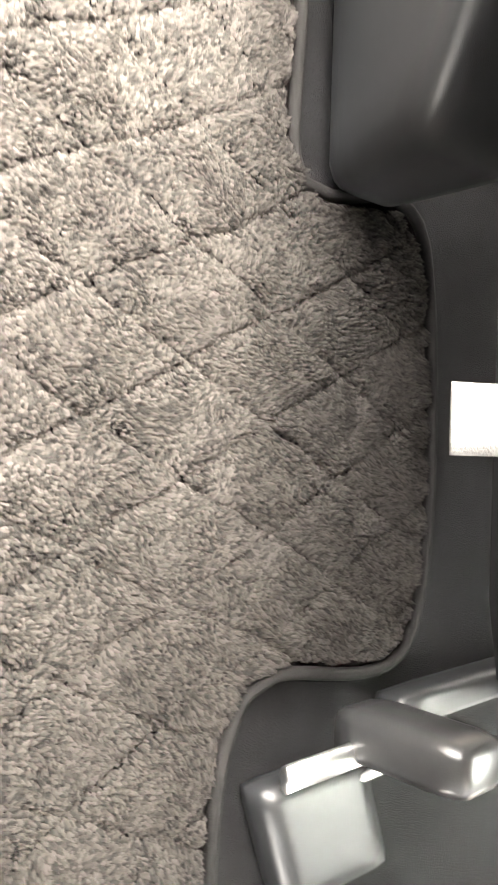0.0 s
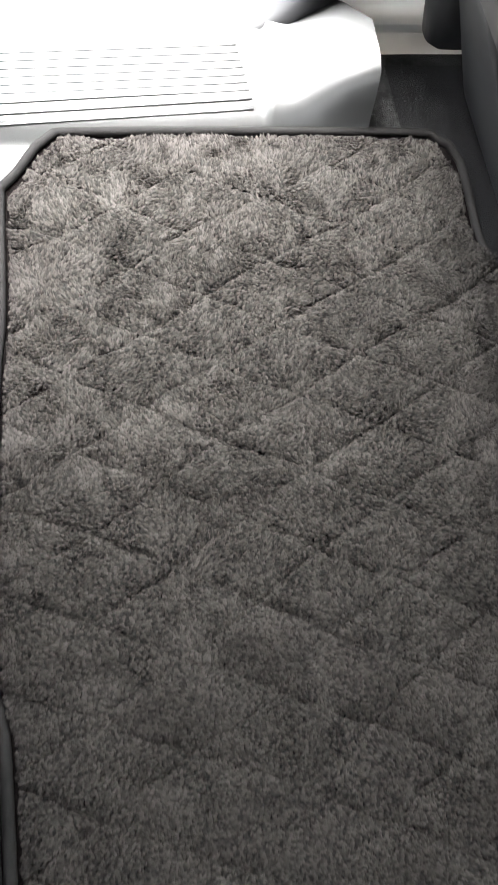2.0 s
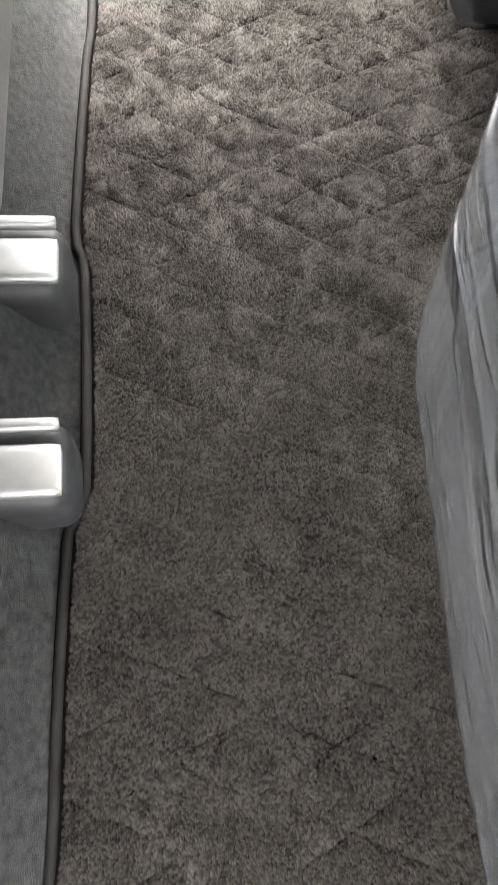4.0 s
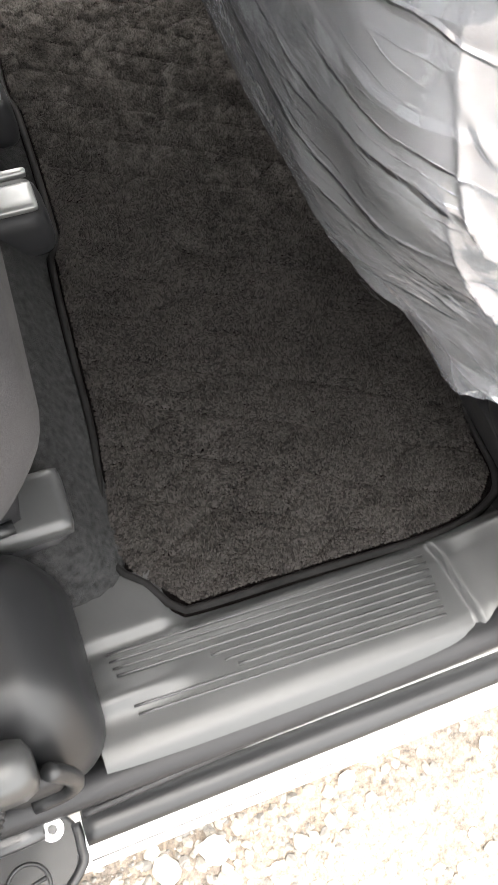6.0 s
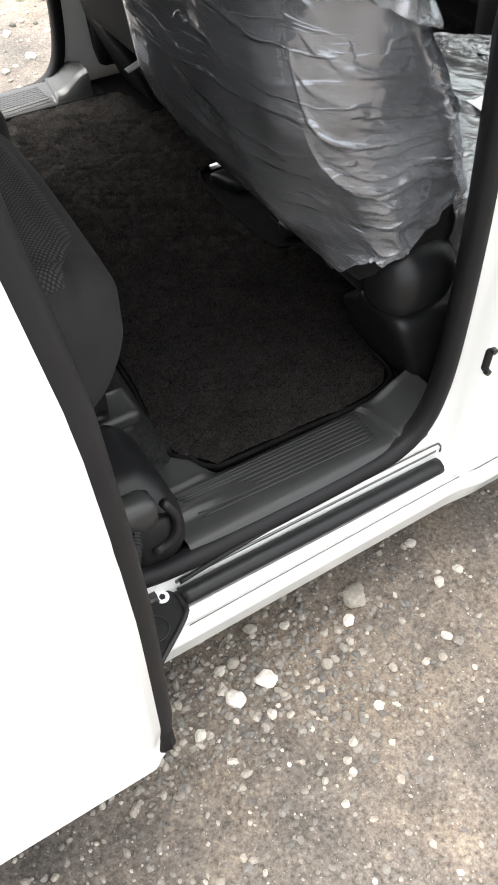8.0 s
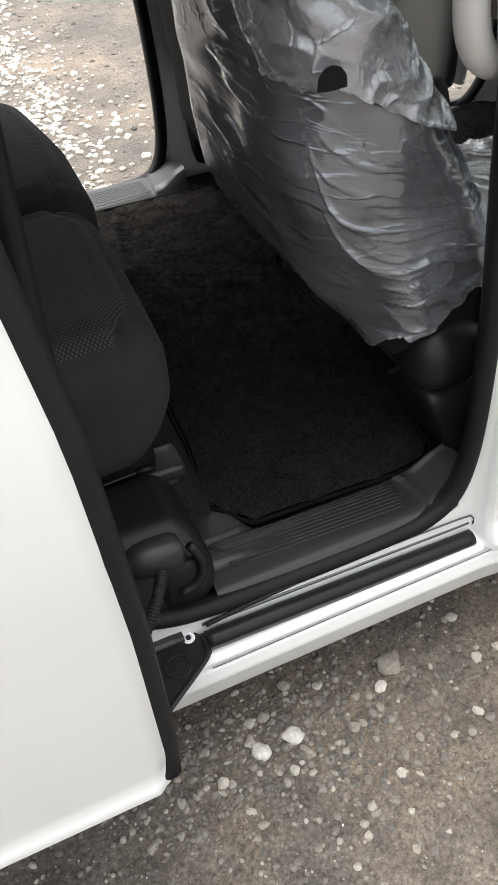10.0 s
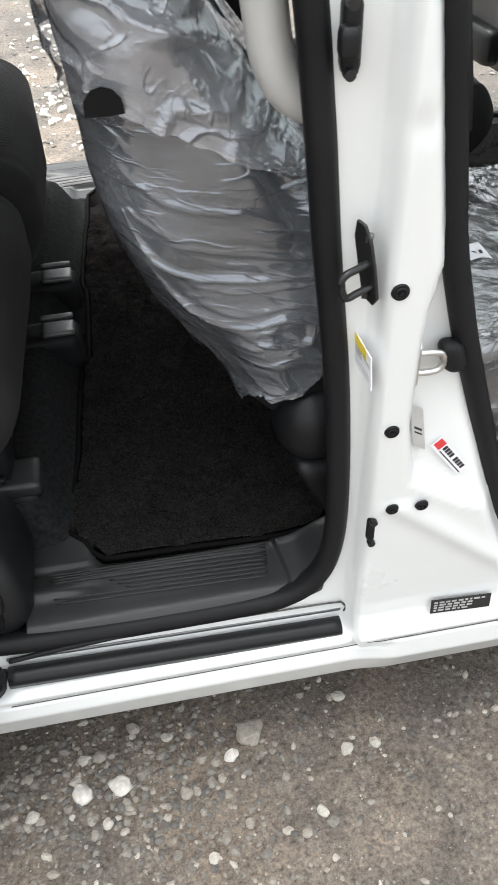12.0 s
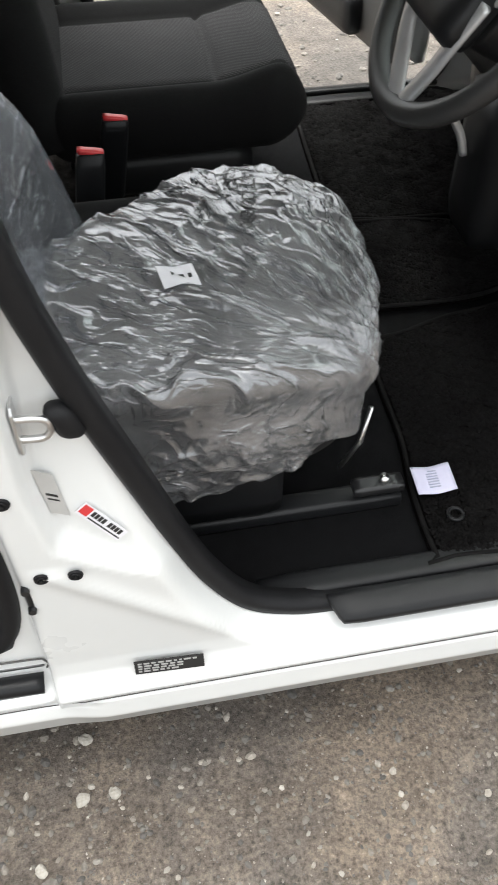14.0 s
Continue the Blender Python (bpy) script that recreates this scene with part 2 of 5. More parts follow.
PILE = pile("mat_pile", (0.0038, 0.0035, 0.0034), (0.036, 0.0325, 0.0306))
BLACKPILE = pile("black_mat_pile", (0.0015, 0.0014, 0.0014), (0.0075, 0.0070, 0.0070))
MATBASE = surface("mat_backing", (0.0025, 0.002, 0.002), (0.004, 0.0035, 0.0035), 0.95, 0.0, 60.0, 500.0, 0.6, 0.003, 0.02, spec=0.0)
PIPING = surface("mat_binding", (0.0050, 0.0048, 0.0048), (0.011, 0.0105, 0.0105), 0.8, 0.0, 30.0, 900.0, 0.5, 0.001, 0.1, spec=0.05)
FILM = film("polythene_film", 0.16, 2.2, 0.13, 13.0, 0.50, (0.89, 0.925, 1.0), streak=-16)
FILM3 = film("crumpled_polythene_film", 0.22, 2.2, 0.13, 10.0, 0.6, (0.94, 0.95, 1.0))
FILM2 = film("thin_polythene_film", 0.16, 2.3, 0.17, 6.5, 0.65, (0.97, 0.975, 1.0), fan=(0.19, -0.27, 0.10))
DIRT = dirt_ground()
WHITESTONE = stone_mat("white_stone", [(0.0, (0.36, 0.335, 0.29)), (0.5, (0.47, 0.44, 0.39)), (1.0, (0.60, 0.57, 0.53))])
PALESTONE = stone_mat("pale_stone", [(0.0, (0.22, 0.205, 0.18)), (0.5, (0.30, 0.28, 0.25)), (0.85, (0.40, 0.375, 0.33)), (1.0, (0.60, 0.57, 0.52))])
GREYSTONE = stone_mat("grey_stone", [(0.0, (0.095, 0.089, 0.082)), (0.35, (0.15, 0.139, 0.126)), (0.7, (0.205, 0.185, 0.162)), (0.9, (0.28, 0.252, 0.215)), (1.0, (0.42, 0.385, 0.34))])
PAPER = surface("white_paper", (0.74, 0.73, 0.76), (0.80, 0.79, 0.82), 0.7, 0.0, 30.0, 200.0, 0.1, 0.001, 0.05)
LILAC = surface("lilac_paper", (0.55, 0.53, 0.68), (0.62, 0.60, 0.74), 0.7, 0.0, 30.0, 200.0, 0.1, 0.001, 0.05)
INK = surface("black_ink", (0.012, 0.012, 0.013), (0.02, 0.02, 0.02), 0.5, 0.0, 30.0, 200.0, 0.0)
PALEINK = surface("pale_print", (0.30, 0.32, 0.42), (0.36, 0.38, 0.48), 0.6, 0.0, 30.0, 200.0, 0.0)
RED = surface("red_plastic", (0.55, 0.035, 0.04), (0.65, 0.05, 0.05), 0.35, 0.0, 20.0, 300.0, 0.05, 0.0005, 0.05)
YELLOW = surface("yellow_print", (0.72, 0.52, 0.02), (0.80, 0.60, 0.03), 0.5, 0.0, 20.0, 300.0, 0.0)
GREYLABEL = surface("grey_label", (0.48, 0.48, 0.47), (0.55, 0.55, 0.54), 0.35, 0.3, 20.0, 300.0, 0.0)
BINDING = surface("woven_tag", (0.045, 0.045, 0.044), (0.075, 0.075, 0.073), 0.8, 0.0, 40.0, 900.0, 0.5, 0.001, 0.05)
GLASS, _gnt, _gb = nodes_of("windscreen_glass")
_gb.inputs["Base Color"].default_value = (0.70, 0.76, 0.73, 1)
_gb.inputs["Roughness"].default_value = 0.02
_gb.inputs["Transmission Weight"].default_value = 1.0
_gb.inputs["IOR"].default_value = 1.02


# ---------------------------------------------------------------- building tools
MID = 0.645          # the car's middle line in y


def link(name, mesh, material, parent=None, label="", smooth=True):
    if material:
        mesh.materials.append(material)
    if smooth:
        mesh.polygons.foreach_set("use_smooth", [True] * len(mesh.polygons))
    ob = new(name, mesh)
    if parent:
        ob.parent = parent
    if label:
        ob["label"] = label
    return ob


def part(name, bm, material, parent=None, label="", smooth=True):
    me = bpy.data.meshes.new(name)
    bm.normal_update()
    bm.to_mesh(me)
    bm.free()
    return link(name, me, material, parent, label, smooth)


def raw(name, verts, faces, material, parent=None, label="", smooth=True):
    me = bpy.data.meshes.new(name)
    me.from_pydata([tuple(v) for v in verts], [], [tuple(f) for f in faces])
    me.update()
    return link(name, me, material, parent, label, smooth)


def empty(name, label="", category="", group="", at=(0, 0, 0), kind=""):
    ob = new(name)
    ob.location = at
    ob.empty_display_size = 0.05
    bpy.context.view_layer.update()
    return tagged(ob, label, category, group, kind)


def mirrored(ob, name=None, parent=None):
    """A copy of a mesh object on the other side of the car."""
    me = ob.data.copy()
    for v in me.vertices:
        v.co.y = 2 * MID - v.co.y
    me.flip_normals()
    twin = new(name or ob.name.split(".")[0], me)
    twin.parent = parent or ob.parent
    if "label" in ob:
        twin["label"] = ob["label"]
    return twin


def smooth_line(pts, step=0.01, closed=False):
    """A rounded line (Catmull-Rom) through the points, sampled at about the given step."""
    p = [Vector(q) for q in pts]
    n = len(p)
    out = []
    for i in range(n if closed else n - 1):
        a, b, c, d = (p[(i - 1) % n], p[i], p[(i + 1) % n], p[(i + 2) % n]) if closed else (p[max(i - 1, 0)], p[i], p[i + 1], p[min(i + 2, n - 1)])
        k = max(1, int((c - b).length / step))
        for j in range(k):
            t = j / k
            out.append(0.5 * ((2 * b) + (c - a) * t + (2 * a - 5 * b + 4 * c - d) * t * t + (3 * b - a - 3 * c + d) * t ** 3))
    if not closed:
        out.append(p[-1])
    return out


def sweep(line, profile, closed=False, up=(0, 0, 1), scale=None, caps=True):
    """Verts and faces of a profile (list of (side, up) offsets) carried along a line. scale: a size for each station."""
    up = Vector(up)
    n, k = len(line), len(profile)
    verts, faces = [], []
    for i, p in enumerate(line):
        a, b = (line[(i - 1) % n], line[(i + 1) % n]) if closed else (line[max(i - 1, 0)], line[min(i + 1, n - 1)])
        d = (b - a).normalized()
        side = d.cross(up)
        if side.length < 1e-4:
            side = Vector((1, 0, 0))
        side.normalize()
        top = side.cross(d)
        s = scale[i] if scale else 1.0
        verts += [p + side * (u * s) + top * (w * s) for u, w in profile]
    for i in range(n if closed else n - 1):
        j = (i + 1) % n
        for q in range(k):
            r = (q + 1) % k
            faces.append((i * k + q, i * k + r, j * k + r, j * k + q))
    if caps and not closed:
        faces.append(tuple(reversed(range(k))))
        faces.append(tuple((n - 1) * k + q for q in range(k)))
    return verts, faces


def ring(rx, ry=None, n=10, turn=0.0):
    ry = ry or rx
    return [(rx * math.cos(2 * math.pi * i / n + turn), ry * math.sin(2 * math.pi * i / n + turn)) for i in range(n)]


def tube(name, pts, r, material, parent=None, label="", closed=False, n=10, step=0.01, up=(0, 0, 1), ry=None, rings=None):
    line = smooth_line(pts, step, closed)
    scale = [rings(i) for i in range(len(line))] if rings else None
    v, f = sweep(line, ring(r, ry, n), closed, up, scale)
    return raw(name, v, f, material, parent, label)


def rounded(size, r, n=(8, 8, 8), centre=(0, 0, 0), deform=None, keep=None):
    """Verts and faces of a box with rounded edges and an even grid on each side; deform(Vector) -> Vector; keep(centre) -> bool."""
    s = [v / 2 for v in size]
    r = min([r] + [v * 0.999 for v in s])
    index, verts, faces = {}, [], []

    def put(i, j, k):
        key = (i, j, k)
        if key not in index:
            g = []
            for q, m, h in zip((i, j, k), n, s):
                t = q / m
                g.append((2 * t - 1) * h)
            inner = [max(-h + r, min(h - r, c)) for c, h in zip(g, s)]
            d = Vector(g) - Vector(inner)
            p = Vector(inner) + (d.normalized() * r if d.length > 1e-9 else Vector())
            p += Vector(centre)
            index[key] = len(verts)
            verts.append(deform(p) if deform else p)
        return index[key]

    a, b, c = n
    quads = []
    for i in range(a):
        for j in range(b):
            quads.append([(i, j, 0), (i, j + 1, 0), (i + 1, j + 1, 0), (i + 1, j, 0)])
            quads.append([(i, j, c), (i + 1, j, c), (i + 1, j + 1, c), (i, j + 1, c)])
    for i in range(a):
        for k in range(c):
            quads.append([(i, 0, k), (i + 1, 0, k), (i + 1, 0, k + 1), (i, 0, k + 1)])
            quads.append([(i, b, k), (i, b, k + 1), (i + 1, b, k + 1), (i + 1, b, k)])
    for j in range(b):
        for k in range(c):
            quads.append([(0, j, k), (0, j, k + 1), (0, j + 1, k + 1), (0, j + 1, k)])
            quads.append([(a, j, k), (a, j + 1, k), (a, j + 1, k + 1), (a, j, k + 1)])
    for q in quads:
        f = [put(*w) for w in q]
        if keep is None or keep(sum((verts[w] for w in f), Vector()) / 4):
            faces.append(f)
    return verts, faces


def box(name, lo, hi, r, material, parent=None, label="", n=(4, 4, 4), deform=None):
    size = [h - l for l, h in zip(lo, hi)]
    centre = [(h + l) / 2 for l, h in zip(lo, hi)]
    v, f = rounded(size, r, n, centre, deform)
    return raw(name, v, f, material, parent, label)


def plate(name, outline, thick, matrix, material, parent=None, label="", bevel=0.0):
    """A flat piece from an outline in its own plane, given thickness."""
    bm = bmesh.new()
    vs = [bm.verts.new((x, y, 0)) for x, y in outline]
    f = bm.faces.new(vs)
    g = bmesh.ops.extrude_face_region(bm, geom=[f])
    bmesh.ops.translate(bm, vec=(0, 0, thick), verts=[e for e in g["geom"] if isinstance(e, bmesh.types.BMVert)])
    bmesh.ops.recalc_face_normals(bm, faces=bm.faces)
    if bevel:
        bmesh.ops.bevel(bm, geom=list(bm.edges), offset=bevel, segments=2, profile=0.5, affect='EDGES')
    bmesh.ops.transform(bm, matrix=matrix, verts=bm.verts)
    return part(name, bm, material, parent, label, smooth=False)


def along(table, x):
    """Straight interpolation in a table of (x, value)."""
    return float(np.interp(x, [a for a, _ in table], [b for _, b in table]))


def soft(a, b, x):
    t = max(0.0, min(1.0, (x - a) / (b - a)))
    return t * t * (3 - 2 * t)


# ---------------------------------------------------------------- ground
def build_ground():
    xs = np.concatenate([[-300, -80, -20, -6], np.arange(-2.2, 3.4, 0.05), [7, 20, 80, 300]])
    ys = np.concatenate([[-300, -80, -20, -5], np.arange(-1.6, 6.5, 0.06), [9, 20, 80, 300]])
    verts, faces = [], []
    for y in ys:
        for x in xs:
            near = abs(x) < 4 and -2 < y < 7
            h = 0.010 * noise.noise(Vector((x * 3, y * 3, 0))) + 0.004 * noise.noise(Vector((x * 11, y * 11, 3))) if near else 0.0
            verts.append((x, y, h - 0.004))
    w = len(xs)
    for j in range(len(ys) - 1):
        for i in range(w - 1):
            faces.append((j * w + i, j * w + i + 1, (j + 1) * w + i + 1, (j + 1) * w + i))
    return tagged(raw("ground", verts, faces, DIRT), "grey-brown gravelly dirt yard with scattered pebbles", "ground", kind="structure")


def ground_height(x, y):
    return 0.010 * noise.noise(Vector((x * 3, y * 3, 0))) + 0.004 * noise.noise(Vector((x * 11, y * 11, 3))) - 0.004


def pebble_shape(rng, sub=1):
    bm = bmesh.new()
    bmesh.ops.create_icosphere(bm, subdivisions=sub, radius=1.0)
    seed = rng.uniform(0, 90)
    for v in bm.verts:
        v.co *= 1 + 0.34 * noise.noise(v.co * 1.1 + Vector((seed, 0, 0))) + 0.16 * noise.noise(v.co * 2.6 + Vector((0, seed, 0)))
    out = ([v.co.copy() for v in bm.verts], [tuple(v.index for v in f.verts) for f in bm.faces])
    bm.free()
    return out


def gravel(name, spots, material, label, sub=1):
    """spots: (x, y, radius). One joined mesh of loose stones."""
    rng = random.Random(5)
    shapes = [pebble_shape(rng, sub) for _ in range(9)]
    arrays = [(np.array([tuple(v) for v in vs]), np.array(fs)) for vs, fs in shapes]
    verts, faces, count = [], [], 0
    for x, y, r in spots:
        vs, fs = arrays[rng.randrange(len(arrays))]
        a, s = rng.uniform(0, 6.28), (rng.uniform(0.8, 1.25), rng.uniform(0.7, 1.0), rng.uniform(0.45, 0.75))
        c, n = math.cos(a), math.sin(a)
        q = vs * np.array(s) * r
        q = np.stack([q[:, 0] * c - q[:, 1] * n, q[:, 0] * n + q[:, 1] * c, q[:, 2]], 1)
        q += np.array((x, y, ground_height(x, y) + r * 0.12))
        verts.append(q)
        faces.append(fs + count)
        count += len(q)
    return tagged(raw(name, np.concatenate(verts).tolist(), np.concatenate(faces).tolist(), material, smooth=False), label, "gravel", kind="stuff")


ground = build_ground()

# ---------------------------------------------------------------- the car's side
REAR_OPEN = [(0.255, 1.50), (0.30, 1.30), (0.318, 1.15), (0.331, 1.0), (0.351, 0.8), (0.361, 0.6), (0.357, 0.48), (0.336, 0.405), (0.292, 0.366), (0.22, 0.354),
             (0.0, 0.354), (-0.14, 0.360), (-0.215, 0.375), (-0.265, 0.405), (-0.293, 0.47), (-0.303, 0.60), (-0.305, 0.9), (-0.295, 1.25), (-0.27, 1.50), (-0.20, 1.60), (0.0, 1.62), (0.19, 1.60)]
FRONT_OPEN = [(0.40, 1.45), (0.434, 1.24), (0.455, 1.10), (0.471, 1.0), (0.490, 0.92), (0.512, 0.84), (0.553, 0.71), (0.597, 0.57), (0.632, 0.48), (0.678, 0.405), (0.735, 0.368),
              (0.82, 0.352), (1.1, 0.345), (1.38, 0.35), (1.50, 0.40), (1.55, 0.55), (1.56, 0.9), (1.45, 1.10), (1.10, 1.50), (0.98, 1.57), (0.75, 1.60), (0.48, 1.57)]


def outline_2d(points, step=0.008):
    return np.array([(p.x, p.y) for p in smooth_line([(x, z, 0) for x, z in points], step, closed=True)])


def signed(px, pz, poly):
    """Distance to a closed outline, negative inside it, and the nearest place on it."""
    best = np.full(px.shape, 1e9)
    near = np.zeros(px.shape + (2,))
    inside = np.zeros(px.shape, bool)
    n = len(poly)
    for i in range(n):
        a, b = poly[i], poly[(i + 1) % n]
        d = b - a
        t = np.clip(((px - a[0]) * d[0] + (pz - a[1]) * d[1]) / (d @ d), 0, 1)
        qx, qz = a[0] + t * d[0], a[1] + t * d[1]
        dist = np.hypot(px - qx, pz - qz)
        m = dist < best
        best = np.where(m, dist, best)
        near[m] = np.stack([qx, qz], -1)[m]
        if a[1] != b[1]:
            cross = ((a[1] > pz) != (b[1] > pz)) & (px < (b[0] - a[0]) * (pz - a[1]) / (b[1] - a[1]) + a[0])
            inside ^= cross
    return np.where(inside, -best, best), near


def smoothstep(a, b, x):
    t = np.clip((x - a) / (b - a), 0, 1)
    return t * t * (3 - 2 * t)


def chance(a, b, seed):
    h = np.sin(a * 127.1 + b * 311.7 + seed * 17.3) * 43758.5453
    return h - np.floor(h)


def ripple(u, v, seed=0.0):
    """Smooth random waves between -1 and 1, one to a unit."""
    iu, iv = np.floor(u), np.floor(v)
    fu, fv = u - iu, v - iv
    fu, fv = fu * fu * (3 - 2 * fu), fv * fv * (3 - 2 * fv)
    low = chance(iu, iv, seed) * (1 - fu) + chance(iu + 1, iv, seed) * fu
    top = chance(iu, iv + 1, seed) * (1 - fu) + chance(iu + 1, iv + 1, seed) * fu
    return 2 * (low * (1 - fv) + top * fv) - 1


def facets(u, v, seed=0.0):
    """Flat-sided random roofs, one to a unit, with sharp joints between them: 0 at a joint."""
    iu, iv = np.floor(u), np.floor(v)
    d1 = np.full(np.shape(u), 9.0)
    d2 = d1.copy()
    for a in (-1, 0, 1):
        for b in (-1, 0, 1):
            d = np.hypot(iu + a + chance(iu + a, iv + b, seed) - u, iv + b + chance(iu + a, iv + b, seed + 5) - v)
            d2 = np.minimum(d2, np.maximum(d, d1))
            d1 = np.minimum(d1, d)
    return d2 - d1


def displaced(verts, faces, amount):
    """Moves the points of a mesh of quads along their normals; amount: an array."""
    v, f = np.array([tuple(q) for q in verts], float), np.array(faces)
    n = np.cross(v[f[:, 2]] - v[f[:, 0]], v[f[:, 3]] - v[f[:, 1]])
    out = np.zeros_like(v)
    for k in range(4):
        np.add.at(out, f[:, k], n)
    out /= np.maximum(np.linalg.norm(out, axis=1, keepdims=True), 1e-12)
    return (v + out * np.asarray(amount)[:, None]).tolist()


def side_depth(x, z, dr, df):
    """The body side's y at (x, z), from the distances to both door openings."""
    low_front = np.interp(z, [0.165, 0.185, 0.25, 0.296, 0.300, 0.304, 0.312, 0.332, 0.350, 0.38], [-0.165, -0.196, -0.217, -0.212, -0.204, -0.211, -0.208, -0.197, -0.190, -0.187])
    low_rear = np.interp(z, [0.165, 0.185, 0.25, 0.276, 0.280, 0.284, 0.290, 0.297, 0.303, 0.345, 0.38], [-0.160, -0.190, -0.206, -0.199, -0.190, -0.197, -0.192, -0.178, -0.153, -0.148, -0.146])
    well_end = smoothstep(0.376 - 0.10 * np.clip(0.31 - z, 0, 1), 0.392, x)
    panel = smoothstep(0.38, 0.46, x)
    base = low_rear + (low_front - low_rear) * np.where(z > 0.29, well_end, panel)
    # the return face beside the rear opening
    turn = smoothstep(0.0, 0.042, dr)
    y = np.where(x > 0.2, base + (-0.142 - base) * (1 - turn) * smoothstep(0.33, 0.40, z), base)
    # the recessed landing beside the front opening
    edge = np.interp(z, [0.55, 0.60, 0.66, 0.76, 0.90, 0.97, 1.03, 1.10], [0.62, 0.52, 0.442, 0.428, 0.428, 0.436, 0.452, 0.47])
    recess = smoothstep(0.0, 0.016, x - edge) * smoothstep(0.42, 0.62, z - 0.25 * (x - 0.47)) * (1 - smoothstep(1.02, 1.08, z))
    y = y + (np.interp(z, [0.50, 0.86], [-0.186, -0.128]) - y) * recess * (x > 0.3)
    y = np.where((x > 0.3), y + (-0.135 - y) * (1 - smoothstep(0.004, 0.034, df)), y)
    # a round dimple high on the pillar and a soft swage low down
    y = y + 0.004 * np.exp(-((x - 0.402) ** 2 + (z - 1.147) ** 2) / 0.0130 ** 2) * (x > 0.3)
    swage = np.abs((z - 0.60) + 0.95 * (x - 0.44))
    y = y - 0.006 * np.exp(-(swage / 0.020) ** 2) * (x > 0.40) * (z < 0.62) * smoothstep(0.37, 0.42, z)
    return y


def side_point(x, z, lift=0.0015):
    """A place just proud of the painted side."""
    px, pz = np.array([x]), np.array([z])
    dr, _ = signed(px, pz, outline_2d(REAR_OPEN))
    df, _ = signed(px, pz, outline_2d(FRONT_OPEN))
    return Vector((x, float(side_depth(px, pz, np.maximum(dr, 0), np.maximum(df, 0))[0]) - lift, z))


def build_side():
    rear, front = outline_2d(REAR_OPEN), outline_2d(FRONT_OPEN)
    xs = np.concatenate([np.arange(-1.5, -0.42, 0.06), np.arange(-0.42, 0.30, 0.012), np.arange(0.30, 0.80, 0.0065), np.arange(0.80, 1.9, 0.03)])
    zs = np.concatenate([np.arange(0.165, 0.40, 0.0048), np.arange(0.40, 1.26, 0.010), np.arange(1.26, 1.72, 0.03)])
    gx, gz = np.meshgrid(xs, zs)
    dr, nr = signed(gx, gz, rear)
    df, nf = signed(gx, gz, front)
    h = 0.012
    ok = (dr > -h) & (df > -h)
    snap_r, snap_f = dr < 0.004, df < 0.004
    px = np.where(snap_r, nr[..., 0], np.where(snap_f, nf[..., 0], gx))
    pz = np.where(snap_r, nr[..., 1], np.where(snap_f, nf[..., 1], gz))
    y = side_depth(px, pz, np.maximum(dr, 0), np.maximum(df, 0))
    index = np.full(gx.shape, -1)
    index[ok] = np.arange(ok.sum())
    verts = np.stack([px[ok], y[ok], pz[ok]], -1)
    q = np.stack([index[:-1, :-1], index[:-1, 1:], index[1:, 1:], index[1:, :-1]], -1).reshape(-1, 4)
    q = q[(q >= 0).all(1)]
    c = verts[q].mean(1)
    cr, _ = signed(c[:, 0], c[:, 2], rear)
    cf, _ = signed(c[:, 0], c[:, 2], front)
    q = q[(cr > -0.001) & (cf > -0.001)]
    return verts, q


car = empty("car", "white compact car with its doors open and dark interior", "car")
_v, _f = build_side()
# rear quarters are left without windows to keep skylight out of the cabin
side = raw("side_panel", _v.tolist(), _f.tolist(), PAINT, car, "white painted body side with door pillar and sill")
side_far = mirrored(side)


# rubber door seals that grip the edges of the openings
SEAL = [(-0.012, -0.016), (0.010, -0.019), (0.017, -0.006), (0.018, 0.008), (0.010, 0.017), (-0.004, 0.018), (-0.012, 0.010)]
for pts in (REAR_OPEN, FRONT_OPEN):
    line = [Vector((p[0], -0.135, p[1])) for p in outline_2d(pts, 0.010)]
    v, f = sweep(line, [(a, b) for a, b in SEAL], True, up=(0, -1, 0))
    s = raw("door_seal", v, f, RUBBER, car, "soft black rubber door seal")
    mirrored(s)

# black pillar trim above the step of the front seal
trim = box("pillar_trim", (0.425, -0.125, 1.10), (0.485, -0.075, 1.62), 0.012, BLACK, car, n=(4, 4, 10),
           deform=lambda p: Vector((p.x - 0.185 * (p.z - 1.10), p.y, p.z)))
mirrored(trim)
# inner pillar cover, dark below and light above
inner = box("inner_pillar_cover", (0.375, -0.115, 0.40), (0.465, -0.060, 1.08), 0.025, BLACK, car, n=(5, 5, 14),
            deform=lambda p: Vector((p.x + 0.030 + (0.10 * (0.75 - p.z) if p.z < 0.75 else -0.16 * (p.z - 0.75)), p.y, p.z)))
mirrored(inner)
upper = box("upper_pillar_cover", (0.325, -0.110, 1.06), (0.435, -0.045, 1.62), 0.025, LIGHTTRIM, car, "light grey upper pillar cover", n=(5, 5, 10),
            deform=lambda p: Vector((p.x + 0.035 - 0.17 * (p.z - 1.06), p.y, p.z)))
mirrored(upper)
grip = tube("assist_grip", [(0.325, -0.085, 1.135), (0.300, -0.088, 1.150), (0.282, -0.09, 1.185), (0.274, -0.09, 1.24), (0.262, -0.09, 1.34), (0.255, -0.088, 1.42), (0.285, -0.08, 1.46)],
            0.022, LIGHTTRIM, car, "light grey assist grip", n=14, up=(0, -1, 0), ry=0.022)
mirrored(grip)

